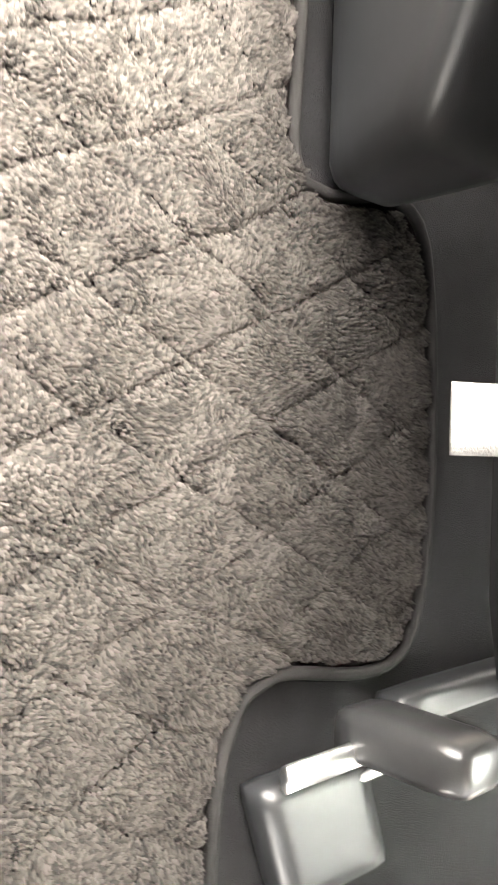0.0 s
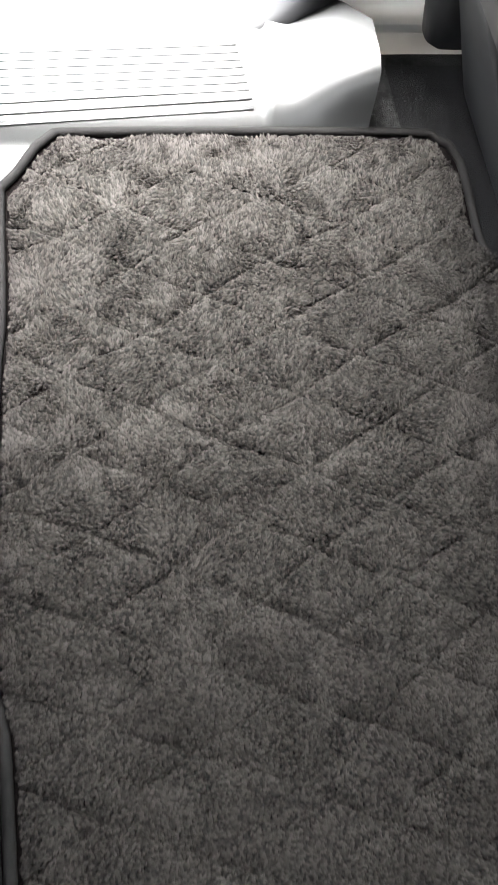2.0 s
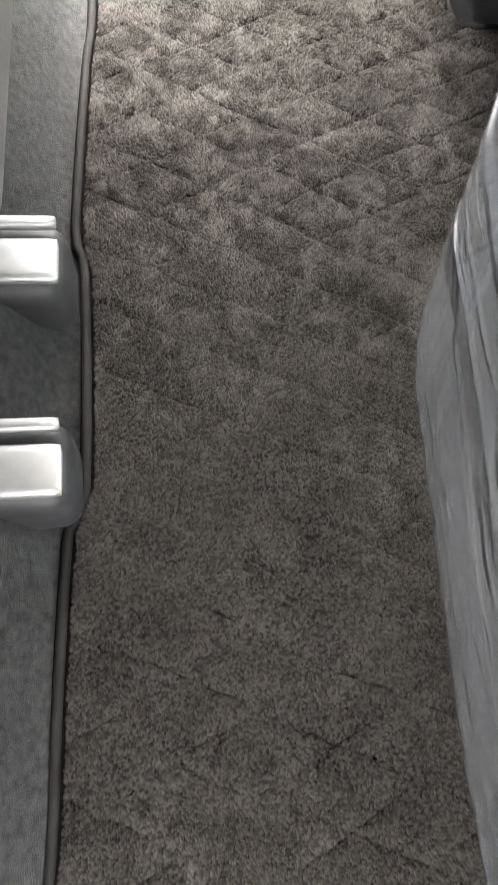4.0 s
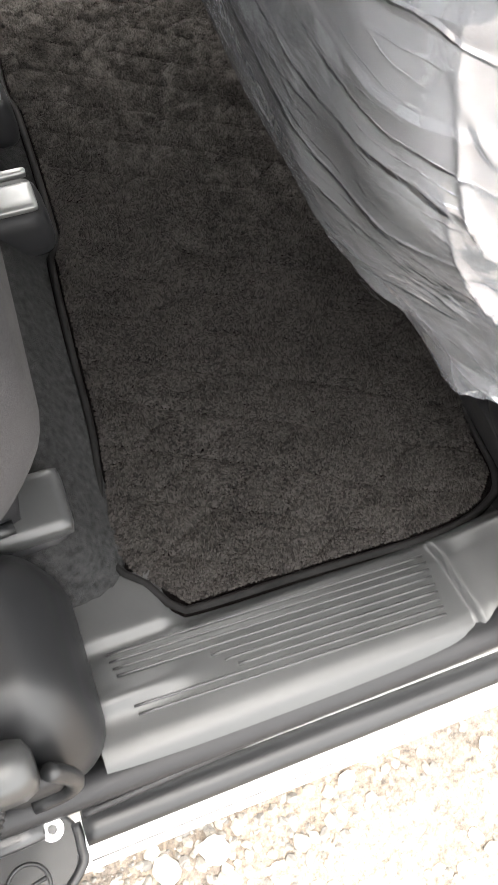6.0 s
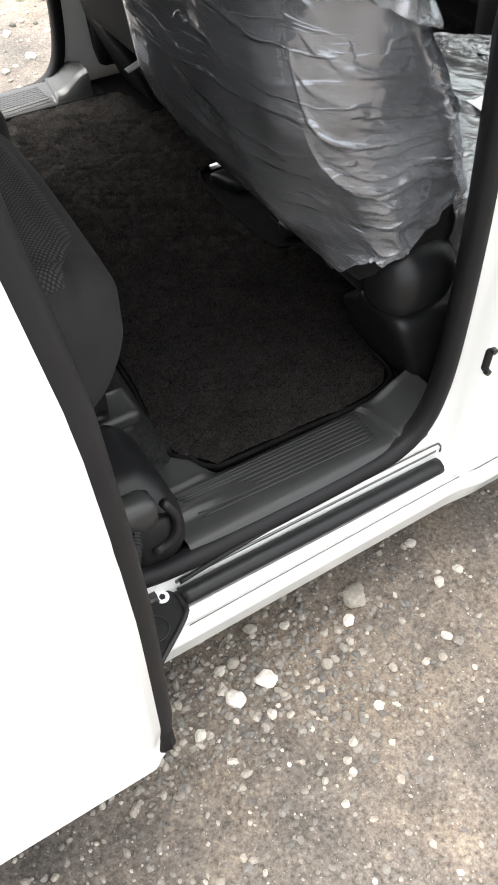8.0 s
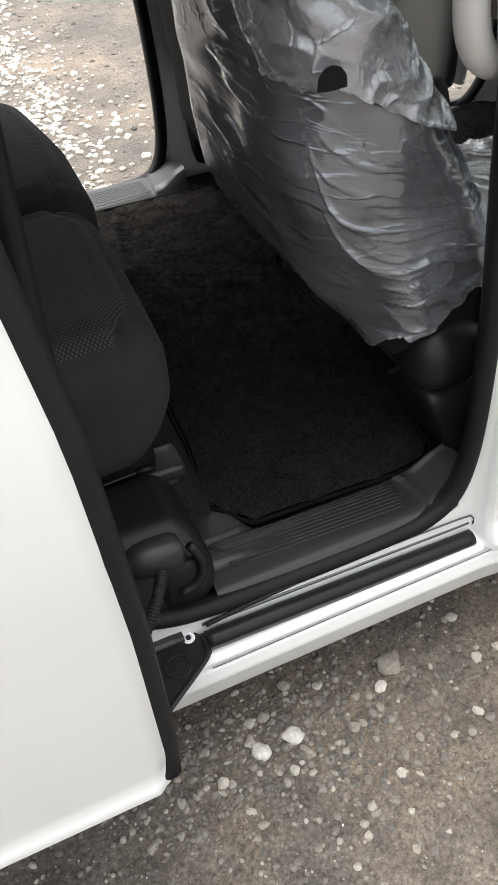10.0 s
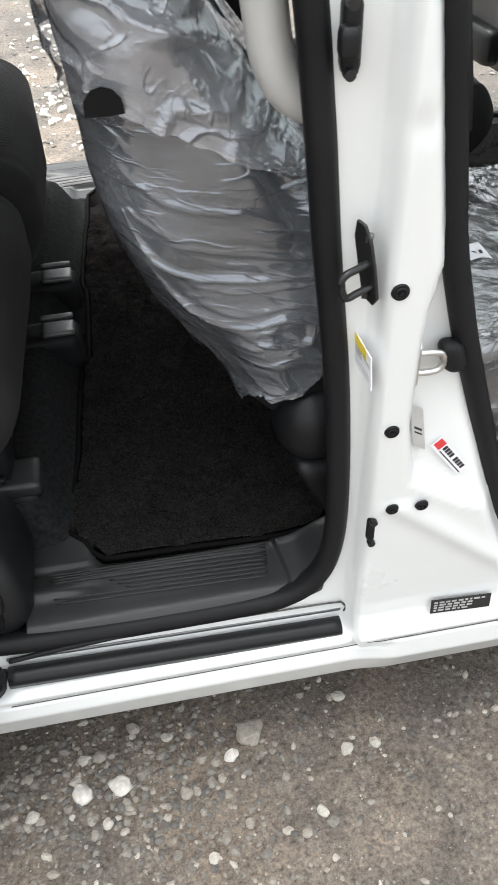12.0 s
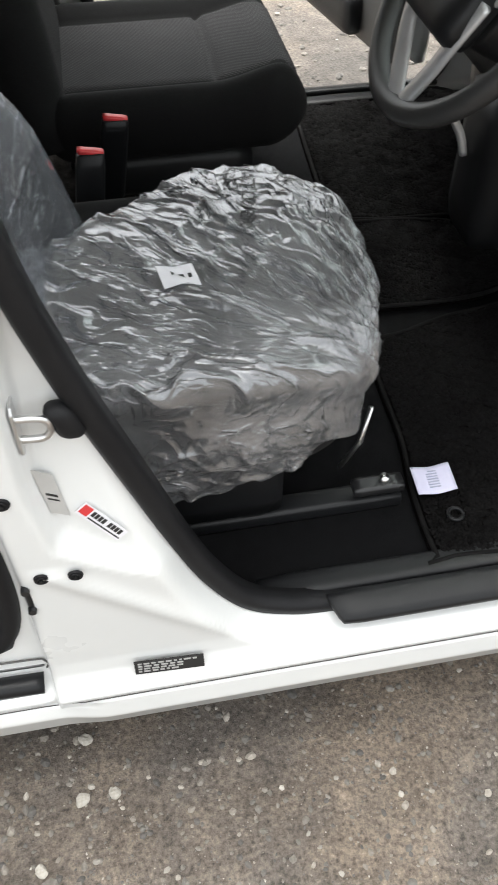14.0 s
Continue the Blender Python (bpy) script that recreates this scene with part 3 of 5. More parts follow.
# ---------------------------------------------------------------- sliding door rail below the rear opening
COVER = [(-0.017, -0.008), (-0.013, 0.006), (-0.004, 0.013), (0.008, 0.013), (0.016, 0.006), (0.018, -0.010)]
_line = [Vector((x, -0.168, 0.325 - 0.023 * (x + 0.24) / 0.608)) for x in np.linspace(-0.165, 0.368, 40)]
v, f = sweep(_line, COVER, up=(0, -0.35, 1))
rail = raw("slide_rail_cover", v, f, BLACK, car, "long black slide rail cover", smooth=True)
mirrored(rail)
_line = [Vector((x, -0.150, 0.343 - 0.022 * (x + 0.24) / 0.612)) for x in np.linspace(-0.165, 0.372, 30)]
v, f = sweep(_line, [(-0.0015, -0.003), (0.0015, -0.003), (0.0015, 0.003), (-0.0015, 0.003)])
mirrored(raw("rail_lip", v, f, SATIN, car))

tube("rail_cable", [(-0.16, -0.156, 0.345), (-0.08, -0.153, 0.350), (0.0, -0.150, 0.352), (0.07, -0.147, 0.352)], 0.0042, RUBBER, car, "thin black cable above the rail", n=8)
# panel gap along the sill: a thin dark rod drawn as its shadow line
_line = [Vector((x, along([(-0.3, -0.1975), (0.36, -0.1975), (0.42, -0.2105), (1.8, -0.2105)], x), along([(-0.3, 0.280), (0.36, 0.280), (0.41, 0.300), (1.8, 0.300)], x))) for x in np.linspace(-0.17, 1.8, 120)]
v, f = sweep(_line, ring(0.0010, 0.0010, 6))
mirrored(raw("sill_gap_shadow", v, f, TRIM, car))
# thin dark arc that imitates the shadow round the rail slot's end
mirrored(tube("rail_slot_shadow", [(0.20, -0.1515, 0.3500), (0.352, -0.1515, 0.3445), (0.374, -0.1520, 0.3400), (0.380, -0.1540, 0.3310), (0.376, -0.1560, 0.3220)], 0.0017, TRIM, car, n=6))

# ---------------------------------------------------------------- floor
def floor_height(x, y):
    """Carpet: flat under the mat, a slope and a shelf below the rear seats, a low tunnel."""
    h = 0.350
    edge = -0.035 + 0.05 * (y / 1.29)
    h += 0.085 * soft(0.0, 0.075, edge - x) * soft(0.040, 0.075, y) * soft(2 * MID - 0.040, 2 * MID - 0.075, y)
    return h


_xs, _ys = np.linspace(-0.9, 1.75, 160), np.linspace(-0.12, 2 * MID + 0.12, 70)
v = [(x, y, floor_height(x, y) + 0.002 * noise.noise(Vector((x * 9, y * 9, 1)))) for y in _ys for x in _xs]
w = len(_xs)
f = [(j * w + i, j * w + i + 1, (j + 1) * w + i + 1, (j + 1) * w + i) for j in range(len(_ys) - 1) for i in range(w - 1)]
raw("floor_carpet", v, f, FELT, car, "dark grey felt floor carpet")


# near-black sheet over the front floor; its rear part stands in for under-seat shadow
_xs, _ys = np.linspace(0.425, 1.74, 40), np.linspace(-0.10, 2 * MID + 0.10, 40)
v = [(x, y, 0.3545 + 0.001 * noise.noise(Vector((x * 9, y * 9, 4)))) for y in _ys for x in _xs]
f = [(j * 40 + i, j * 40 + i + 1, (j + 1) * 40 + i + 1, (j + 1) * 40 + i) for j in range(39) for i in range(39)]
raw("shaded_footwell_carpet", v, f, SHADEFELT, car, "black front footwell carpet, darkened for the shade under the seats")


# sill scuff plate with moulded ribs
def scuff_height(x, y):
    z = along([(-0.150, 0.360), (-0.138, 0.371), (-0.128, 0.379), (-0.112, 0.381), (-0.045, 0.375), (-0.022, 0.364), (-0.008, 0.352), (0.06, 0.348)], y)
    z += 0.014 * soft(0.0, -0.03, x) * soft(-0.02, 0.0, y)
    z += 0.010 * soft(0.02, -0.09, x) * math.exp(-((y + 0.066) / 0.012) ** 2) * soft(0.02, -0.03, x)
    corner = soft(-0.004, -0.030, y)
    z += corner * (0.15 * max(0.0, x - 0.288 + 0.10 * (y + 0.08)) ** 1.0 * 3.0 * soft(0.28, 0.36, x) + 0.008 * soft(0.286, 0.292, x + 0.10 * (y + 0.08)))
    return z


_xs = np.concatenate([np.linspace(-0.125, 0.27, 60), np.linspace(0.276, 0.385, 34)])
_ys = np.linspace(-0.150, 0.060, 44)
v = [(x, max(y, -0.150 + 1.5 * max(0.0, x - 0.340)), scuff_height(x, max(y, -0.150 + 1.5 * max(0.0, x - 0.340)))) for y in _ys for x in _xs]
w = len(_xs)
f = [(j * w + i, j * w + i + 1, (j + 1) * w + i + 1, (j + 1) * w + i) for j in range(len(_ys) - 1) for i in range(w - 1)]
scuff = raw("scuff_plate", v, f, SCUFF, car, "dark grey ribbed plastic sill plate")
scuff_far = mirrored(scuff)
RIB = [(-0.0016, 0.0), (-0.0008, 0.0018), (0.0008, 0.0018), (0.0016, 0.0)]
for k in range(9):
    y0 = -0.022 - 0.0088 * k
    x0 = -0.096 if k < 4 or k > 6 else 0.0 + 0.01 * (k - 4)
    line = [Vector((x, y0 - 0.012 * (x / 0.3), scuff_height(x, y0 - 0.012 * (x / 0.3)))) for x in np.linspace(x0 + 0.002 * k, 0.270 - 0.001 * k, 24)]
    v, f = sweep(line, RIB)
    r = raw("rib", v, f, SCUFF, scuff)
    v, f = sweep(line, [(a, 0.35 * b) for a, b in RIB])
    raw("rib", [Vector((q[0], 2 * MID - q[1], q[2])) for q in v], [tuple(reversed(q)) for q in f], SCUFF, scuff_far)

# front sill trim: a black kick strip and the step plate with rounded end
strip = box("front_sill_trim", (0.70, -0.130, 0.345), (1.52, -0.085, 0.368), 0.010, BLACK, car, n=(14, 5, 4))
mirrored(strip)
step = box("step_plate", (0.80, -0.185, 0.352), (1.52, -0.135, 0.372), 0.009, BLACK, car, n=(14, 4, 3),
           deform=lambda p: Vector((p.x + 0.4 * (-0.135 - p.y) * (p.x < 0.83), p.y, p.z + 0.25 * (p.y + 0.16))))
mirrored(step)

# ---------------------------------------------------------------- black trim beside the rear seat
def trim_shape(p):
    q = p.copy()
    # the top leans inwards, the front end is drawn round
    up = soft(0.40, 0.56, p.z)
    q.y += 0.055 * up * soft(0.02, -0.13, p.y)
    q.x -= 0.03 * up * soft(-0.2, -0.1, p.x)
    return q


arch = box("wheel_arch_cover", (-0.335, -0.130, 0.345), (-0.112, 0.085, 0.515), 0.050, BLACK, car, n=(16, 14, 12), deform=trim_shape)
mirrored(arch)
_line = smooth_line([(-0.292, -0.116, 0.500), (-0.265, -0.117, 0.508), (-0.235, -0.118, 0.512), (-0.200, -0.118, 0.511), (-0.170, -0.116, 0.509)], 0.006)
_size = [along([(0, 0.14), (0.18, 0.48), (0.42, 0.92), (0.55, 1.0), (0.85, 1.0), (0.95, 0.82), (1, 0.5)], i / (len(_line) - 1)) for i in range(len(_line))]
v, f = sweep(_line, [(-0.024, -0.020), (-0.012, -0.030), (0.012, -0.030), (0.024, -0.016), (0.022, 0.014), (0.014, 0.027), (-0.014, 0.029), (-0.024, 0.020)], scale=_size)
hump = raw("harness_cover", v, f, SCUFF, car, "rounded black plastic harness cover")
tube("harness_loop", [(-0.160, -0.128, 0.522), (-0.147, -0.134, 0.492), (-0.148, -0.138, 0.458), (-0.165, -0.140, 0.438), (-0.190, -0.140, 0.432)], 0.008, BLACK, car, n=8)
box("harness_recess", (-0.215, -0.138, 0.395), (-0.150, -0.115, 0.490), 0.012, RUBBER, car, n=(5, 3, 5))
_hose = smooth_line([(-0.200, -0.112, 0.500), (-0.212, -0.140, 0.497), (-0.236, -0.178, 0.487), (-0.268, -0.205, 0.458), (-0.300, -0.235, 0.435), (-0.36, -0.29, 0.42)], 0.0016)
v, f = sweep(_hose, ring(0.0095, n=12), scale=[1.0 + 0.13 * math.sin(i * 2.0) for i in range(len(_hose))])
raw("corrugated_hose", v, f, RUBBER, car, "ribbed black cable hose")

# ---------------------------------------------------------------- sliding door, pushed back
sliding_door = empty("sliding_door", at=(0, 0, 0))
sliding_door.parent = car
sliding_door["label"] = "white sliding door pushed back on its rail"


def door_edge(z):
    return along([(0.25, -0.36), (0.275, -0.325), (0.31, -0.308), (0.40, -0.300), (0.70, -0.306), (1.0, -0.322), (1.3, -0.36), (1.75, -0.47)], z)


def door_skin(z):
    return along([(0.245, -0.335), (0.27, -0.352), (0.31, -0.362), (0.322, -0.372), (0.335, -0.390), (0.345, -0.381), (0.37, -0.376), (0.6, -0.384), (0.85, -0.388), (1.0, -0.378), (1.3, -0.33), (1.75, -0.23)], z)


_zs = np.concatenate([np.linspace(0.245, 0.42, 18), np.linspace(0.45, 1.75, 26)])
_us = np.concatenate([np.linspace(0, 0.04, 7), np.linspace(0.06, 0.9, 10)])
v, f = [], []
for z in _zs:
    for u in _us:
        x = door_edge(z) - u
        y = door_skin(z) + 0.012 * (1 - soft(0, 0.022, u))
        v.append((x, y, z))
w = len(_us)
f = [(j * w + i, (j + 1) * w + i, (j + 1) * w + i + 1, j * w + i + 1) for j in range(len(_zs) - 1) for i in range(w - 1)]
raw("outer_skin", v, f, PAINT, sliding_door, "white painted door skin")
v, f = [], []
for z in _zs:
    for u, dy in ((0.0, 0.012), (0.004, 0.028), (0.010, 0.070), (0.03, 0.085), (0.9, 0.085)):
        v.append((door_edge(z) - u, door_skin(z) + dy, z))
f = [(j * 5 + i, j * 5 + i + 1, (j + 1) * 5 + i + 1, (j + 1) * 5 + i) for j in range(len(_zs) - 1) for i in range(4)]
n0 = len(v)
v += [(door_edge(0.245), door_skin(0.245) + 0.012, 0.245), (door_edge(0.245) - 0.9, door_skin(0.245), 0.245), (door_edge(0.245) - 0.9, door_skin(0.245) + 0.085, 0.245), (door_edge(0.245) - 0.01, door_skin(0.245) + 0.08, 0.245)]
f.append((n0, n0 + 1, n0 + 2, n0 + 3))
raw("inner_panel", v, f, BLACK, sliding_door, "black inner door panel", smooth=False)
_line = [Vector((door_edge(z) + 0.004, door_skin(z) + 0.034, z)) for z in np.linspace(0.335, 1.7, 60)]
v, f = sweep(_line, ring(0.019, 0.025, 10), up=(0, 1, 0))
raw("edge_rubber", v, f, RUBBER, sliding_door, "thick black rubber on the door edge")
# roller arm that reaches to the rail
ARM = [(-0.178, -0.150), (-0.171, -0.160), (-0.171, -0.182), (-0.180, -0.205), (-0.262, -0.262), (-0.30, -0.29), (-0.36, -0.30), (-0.40, -0.24), (-0.33, -0.165), (-0.27, -0.150), (-0.21, -0.138)]
arm = plate("roller_arm", ARM, 0.012, pose(0, 0, 0.318), BLACK, sliding_door, "black roller arm plate", bevel=0.003)
_edge = smooth_line([(x, y, 0.330) for x, y in ARM[1:6]], 0.006)
v, f = sweep(_edge, ring(0.005, 0.004, 8))
raw("arm_flange", v, f, BLACK, sliding_door)
v, f = sweep([Vector((-0.228 + 0.021 * math.cos(a), -0.200 + 0.021 * math.sin(a), 0.331)) for a in np.linspace(0, 2 * math.pi, 28)[:-1]], ring(0.002, 0.0015, 6), True)
raw("embossed_ring", v, f, BLACK, sliding_door)
v, f = sweep([Vector((-0.246, -0.203, 0.331)), Vector((-0.210, -0.197, 0.331))], ring(0.002, 0.0015, 6))
raw("embossed_bar", v, f, BLACK, sliding_door)
v, f = sweep([Vector((-0.1935 + 0.0078 * math.cos(a), -0.158 + 0.0078 * math.sin(a), 0.3325)) for a in np.linspace(0, 2 * math.pi, 24)[:-1]], ring(0.0035, 0.002, 8), True)
raw("bolt_ring", v, f, PAPER, sliding_door, "white ring round the bolt")
bm = bmesh.new()
bmesh.ops.create_cone(bm, cap_ends=True, segments=6, radius1=0.0052, radius2=0.0045, depth=0.006, matrix=pose(-0.1935, -0.158, 0.333))
part("bolt", bm, DARKSTEEL, sliding_door, smooth=False)
box("roller_bracket", (-0.30, -0.165, 0.322), (-0.20, -0.140, 0.345), 0.004, DARKSTEEL, sliding_door, "black steel roller bracket", n=(4, 3, 3))


# ---------------------------------------------------------------- fittings on the pillar
def disc(name, at, r, depth, material, parent, label="", aim=(90, 0, 0), seg=24):
    bm = bmesh.new()
    bmesh.ops.create_cone(bm, cap_ends=True, segments=seg, radius1=r, radius2=r * 0.9, depth=depth, matrix=pose(*at, *aim))
    return part(name, bm, material, parent, label, smooth=False)


def plug(x, y, z, r):
    p = disc("rubber_plug", (x, y, z), r, 0.003, RUBBER, car, "round black rubber plug")
    line = [Vector((x + 0.55 * r * math.cos(a), y - 0.002, z + 0.55 * r * math.sin(a))) for a in np.linspace(0, 2 * math.pi, 20)[:-1]]
    v, f = sweep(line, ring(0.16 * r, 0.10 * r, 6), True, up=(0, 1, 0))
    raw("plug_ring", v, f, RUBBER, p)
    disc("plug_centre", (x, y - 0.0025, z), 0.26 * r, 0.003, BLACK, p)


plug(0.397, -0.188, 0.969, 0.0105)
plug(0.407, -0.189, 0.760, 0.0098)
plug(0.421, -0.191, 0.610, 0.0096)
plug(0.462, -0.193, 0.611, 0.0096)


def striker(name, base, plate_out, loop, r, material, label):
    """A door striker: a shaped base plate and a bent wire loop."""
    p = plate(name, plate_out, 0.004, base, material, car, label, bevel=0.0012)
    tube("wire_loop", loop, r, material, p, n=10, step=0.003)
    return p


# rear door striker on the return face, lying along the pillar
_turn = Matrix.Translation((0.3640, -0.1660, 0.998)) @ Matrix(((0.45, -0.12, -0.88, 0), (-0.89, -0.05, -0.45, 0), (0.0, 0.99, -0.13, 0), (0, 0, 0, 1)))
PL = [(-0.008, 0.050), (0.004, 0.048), (0.012, 0.030), (0.016, 0.0), (0.018, -0.040), (0.010, -0.052), (-0.006, -0.046), (-0.010, -0.010), (-0.013, 0.030)]
sa = striker("rear_striker", _turn, PL, [(0.366, -0.172, 1.001), (0.350, -0.180, 1.000), (0.337, -0.185, 0.998), (0.332, -0.186, 0.990), (0.337, -0.186, 0.970), (0.352, -0.180, 0.970), (0.370, -0.173, 0.972)], 0.0042, DARKSTEEL, "black rear door striker with a wire loop")
for z in (1.030, 0.962):
    disc("striker_bolt", (0.3635, -0.172, z), 0.0065, 0.006, DARKSTEEL, sa, aim=(90, 0, 60), seg=6)
# front door striker, bright steel, with a rubber stop beside it
_turn = pose(0.4375, -0.152, 0.838, 0, 90, 0)
sb = striker("front_striker", _turn, [(-0.036, -0.008), (-0.028, -0.013), (0.028, -0.013), (0.036, -0.008), (0.036, 0.010), (-0.036, 0.010)],
             [(0.438, -0.156, 0.853), (0.460, -0.158, 0.853), (0.470, -0.158, 0.849), (0.474, -0.158, 0.838), (0.470, -0.158, 0.827), (0.460, -0.158, 0.823), (0.438, -0.156, 0.823)], 0.0044, STEEL, "bright steel front door striker")
stop = box("rubber_stop", (0.474, -0.162, 0.812), (0.506, -0.134, 0.860), 0.013, RUBBER, car, "black rubber door stop", n=(6, 4, 6),
           deform=lambda p: Vector((p.x + 0.3 * (0.83 - p.z), p.y, p.z)))
# small rubber buffers high and low on the rear return face
for zz, ln in ((1.220, 0.034), (0.562, 0.027)):
    xx = 0.339 if zz > 1 else 0.400
    yy = -0.150 if zz > 1 else -0.176
    b1 = box("door_buffer", (xx - 0.009, yy - 0.010, zz - ln), (xx + 0.009, yy + 0.014, zz + ln), 0.007, BLACK, car, "black rubber door buffer", n=(4, 4, 7))
    for k in (-1, 1):
        disc("buffer_screw", (xx - 0.003, yy - 0.012, zz + k * ln * 0.85), 0.006, 0.008, DARKSTEEL, b1, seg=10)
    if zz > 1:
        box("buffer_block", (xx - 0.014, yy - 0.020, zz - 0.016), (xx + 0.005, yy - 0.002, zz + 0.012), 0.005, BLACK, b1, n=(4, 4, 4))


# stickers
def sticker(name, corner, right, down, w, h, material, label, marks=(), lift=0.0015):
    """A thin flat label; marks: (x0, y0, x1, y1, material) bars in fractions of it."""
    right, down = Vector(right).normalized(), Vector(down).normalized()
    out = right.cross(down) * -1
    corner = Vector(corner)

    def quad(x0, y0, x1, y1, off):
        return [corner + right * (w * x) + down * (h * y) - out * off for x, y in ((x0, y0), (x0, y1), (x1, y1), (x1, y0))]

    def slab(nm, x0, y0, x1, y1, lo, hi, m, parent, lb=""):
        a, b = quad(x0, y0, x1, y1, lo), quad(x0, y0, x1, y1, hi)
        return raw(nm, a + b, [(0, 1, 2, 3), (7, 6, 5, 4), (0, 4, 5, 1), (1, 5, 6, 2), (2, 6, 7, 3), (3, 7, 4, 0)], m, parent, lb, smooth=False)

    p = slab(name, 0, 0, 1, 1, 0.0, -lift, material, car, label)
    for nm, x0, y0, x1, y1, m in marks:
        slab(nm, x0, y0, x1, y1, -lift, -lift - 0.0005, m, p)
    return p


_bars = []
_r = random.Random(3)
for j in range(4):
    x = 0.05
    while x < (0.88 if j == 0 else 0.62):
        w = _r.uniform(0.04, 0.11)
        _bars.append(("print_bar", x, 0.14 + 0.20 * j, min(x + w, 0.95), 0.25 + 0.20 * j, GREYLABEL))
        x += w + 0.03
sticker("maker_plate", (0.506, -0.1955, 0.371), (1, 0.0, -0.09), (0, -0.12, -1), 0.101, 0.031, INK, "small black maker's plate with pale print", _bars)
_a, _b, _c = side_point(0.490, 0.704, 0.004), side_point(0.532, 0.648, 0.004), side_point(0.475, 0.692, 0.004)
sticker("coating_sticker", _a, _b - _a, _c - _a, 0.070, 0.019, PAPER, "white sticker with red emblem and black lettering",
        [("emblem", 0.02, 0.05, 0.20, 0.80, RED), *[("lettering", q, 0.14, q + 0.062, 0.56, INK) for q in (0.24, 0.32, 0.40, 0.48, 0.62, 0.70, 0.78, 0.86)], ("lettering", 0.24, 0.74, 0.98, 0.84, INK)])
sticker("warning_label", (0.3655, -0.137, 0.890), (0.12, -0.99, -0.10), (0.05, -0.1, -1), 0.052, 0.046, PAPER, "white warning label with a yellow heading",
        [("heading", 0.0, 0.0, 0.75, 0.30, YELLOW), ("pictogram", 0.12, 0.30, 0.50, 0.55, GREYLABEL), ("print_bar", 0.55, 0.32, 0.95, 0.38, GREYLABEL), ("print_bar", 0.12, 0.66, 0.9, 0.70, GREYLABEL), ("print_bar", 0.12, 0.78, 0.9, 0.82, GREYLABEL)])
_a, _b, _c = side_point(0.440, 0.770, 0.004), side_point(0.462, 0.752, 0.004), side_point(0.448, 0.708, 0.004)
sticker("code_label", _a, _b - _a, _c - _a, 0.026, 0.070, GREYLABEL, "grey printed code label",
        [("print_bar", 0.2, 0.5, 0.8, 0.56, INK), ("print_bar", 0.2, 0.62, 0.8, 0.66, INK)])


# ---------------------------------------------------------------- shell that closes the cabin
v, f = rounded((2.68, 1.56, 0.06), 0.028, (16, 10, 3), (-0.185, MID, 1.66), deform=lambda p: Vector((p.x, p.y, p.z - 0.06 * ((p.y - MID) / 0.78) ** 2)))
raw("roof", v, f, LIGHTTRIM, car, "white roof with pale lining")
# unseen solid wall added across the tail to block skylight
box("tail_blocker", (-1.50, -0.14, 0.2), (-1.44, 2 * MID + 0.14, 1.66), 0.02, TRIM, car, n=(2, 8, 6))
box("under_floor", (-1.48, -0.12, 0.24), (1.80, 2 * MID + 0.12, 0.335), 0.01, RUBBER, car, n=(6, 6, 2))
box("front_bulkhead", (1.72, -0.13, 0.20), (1.78, 2 * MID + 0.13, 1.02), 0.02, BLACK, car, n=(2, 8, 6))
v = [(1.75, -0.10, 1.0), (1.75, 2 * MID + 0.10, 1.0), (1.14, 2 * MID + 0.03, 1.62), (1.14, -0.03, 1.62)]
v += [(x + 0.004, y, z + 0.005) for x, y, z in v]
ws = raw("windscreen", v, [(0, 1, 2, 3), (7, 6, 5, 4), (0, 4, 5, 1), (1, 5, 6, 2), (2, 6, 7, 3), (3, 7, 4, 0)], GLASS, car, "clear windscreen", smooth=False)
ws.visible_shadow = False

# road wheels
def road_wheel(x, y):
    w = empty("wheel", at=(x, y, 0.0))
    w.parent = car
    c = Vector((0, 0, 0.285))
    v, f = sweep([c + Vector((0.225 * math.cos(a), 0, 0.225 * math.sin(a))) for a in np.linspace(0, 2 * math.pi, 49)[:-1]], ring(0.080, 0.060, 12), True, up=(0, 1, 0))
    raw("tyre", v, f, RUBBER, w, "black rubber tyre")
    v, f = rounded((0.34, 0.10, 0.34), 0.05, (8, 4, 8), tuple(c))
    raw("rim", v, f, SATIN, w, "silver wheel rim")


for _x in (-0.78, 1.92):
    for _y in (-0.07, 2 * MID + 0.07):
        road_wheel(_x, _y)

# dashboard: low black fascia with the steering column
box("dashboard", (1.24, -0.09, 0.72), (1.72, 2 * MID + 0.09, 1.02), 0.07, BLACK, car, "black dashboard", n=(8, 14, 8),
    deform=lambda p: Vector((p.x + 0.25 * max(0, 0.86 - p.z), p.y, p.z)))
box("lower_fascia", (1.33, 0.42, 0.36), (1.70, 0.90, 0.80), 0.04, BLACK, car, n=(6, 8, 8), deform=lambda p: Vector((p.x + 0.10 * (0.8 - p.z), p.y, p.z)))
box("knee_panel", (1.22, 0.46, 0.50), (1.40, 0.62, 0.80), 0.03, BLACK, car, n=(4, 4, 6))
tube("fascia_trim", [(1.185, 0.565, 0.735), (1.205, 0.56, 0.700), (1.215, 0.555, 0.665)], 0.008, SILVER, car, "satin silver trim edge", n=8)

# steering wheel
wheel = empty("steering_wheel")
wheel.parent = car
wheel["label"] = "black leather steering wheel with silver spokes"
WM = pose(1.050, 0.270, 1.080, 0, -55, 0)


def wheel_pt(a, r, lift=0.0):
    return WM @ Vector((r * math.cos(a), r * math.sin(a), lift))


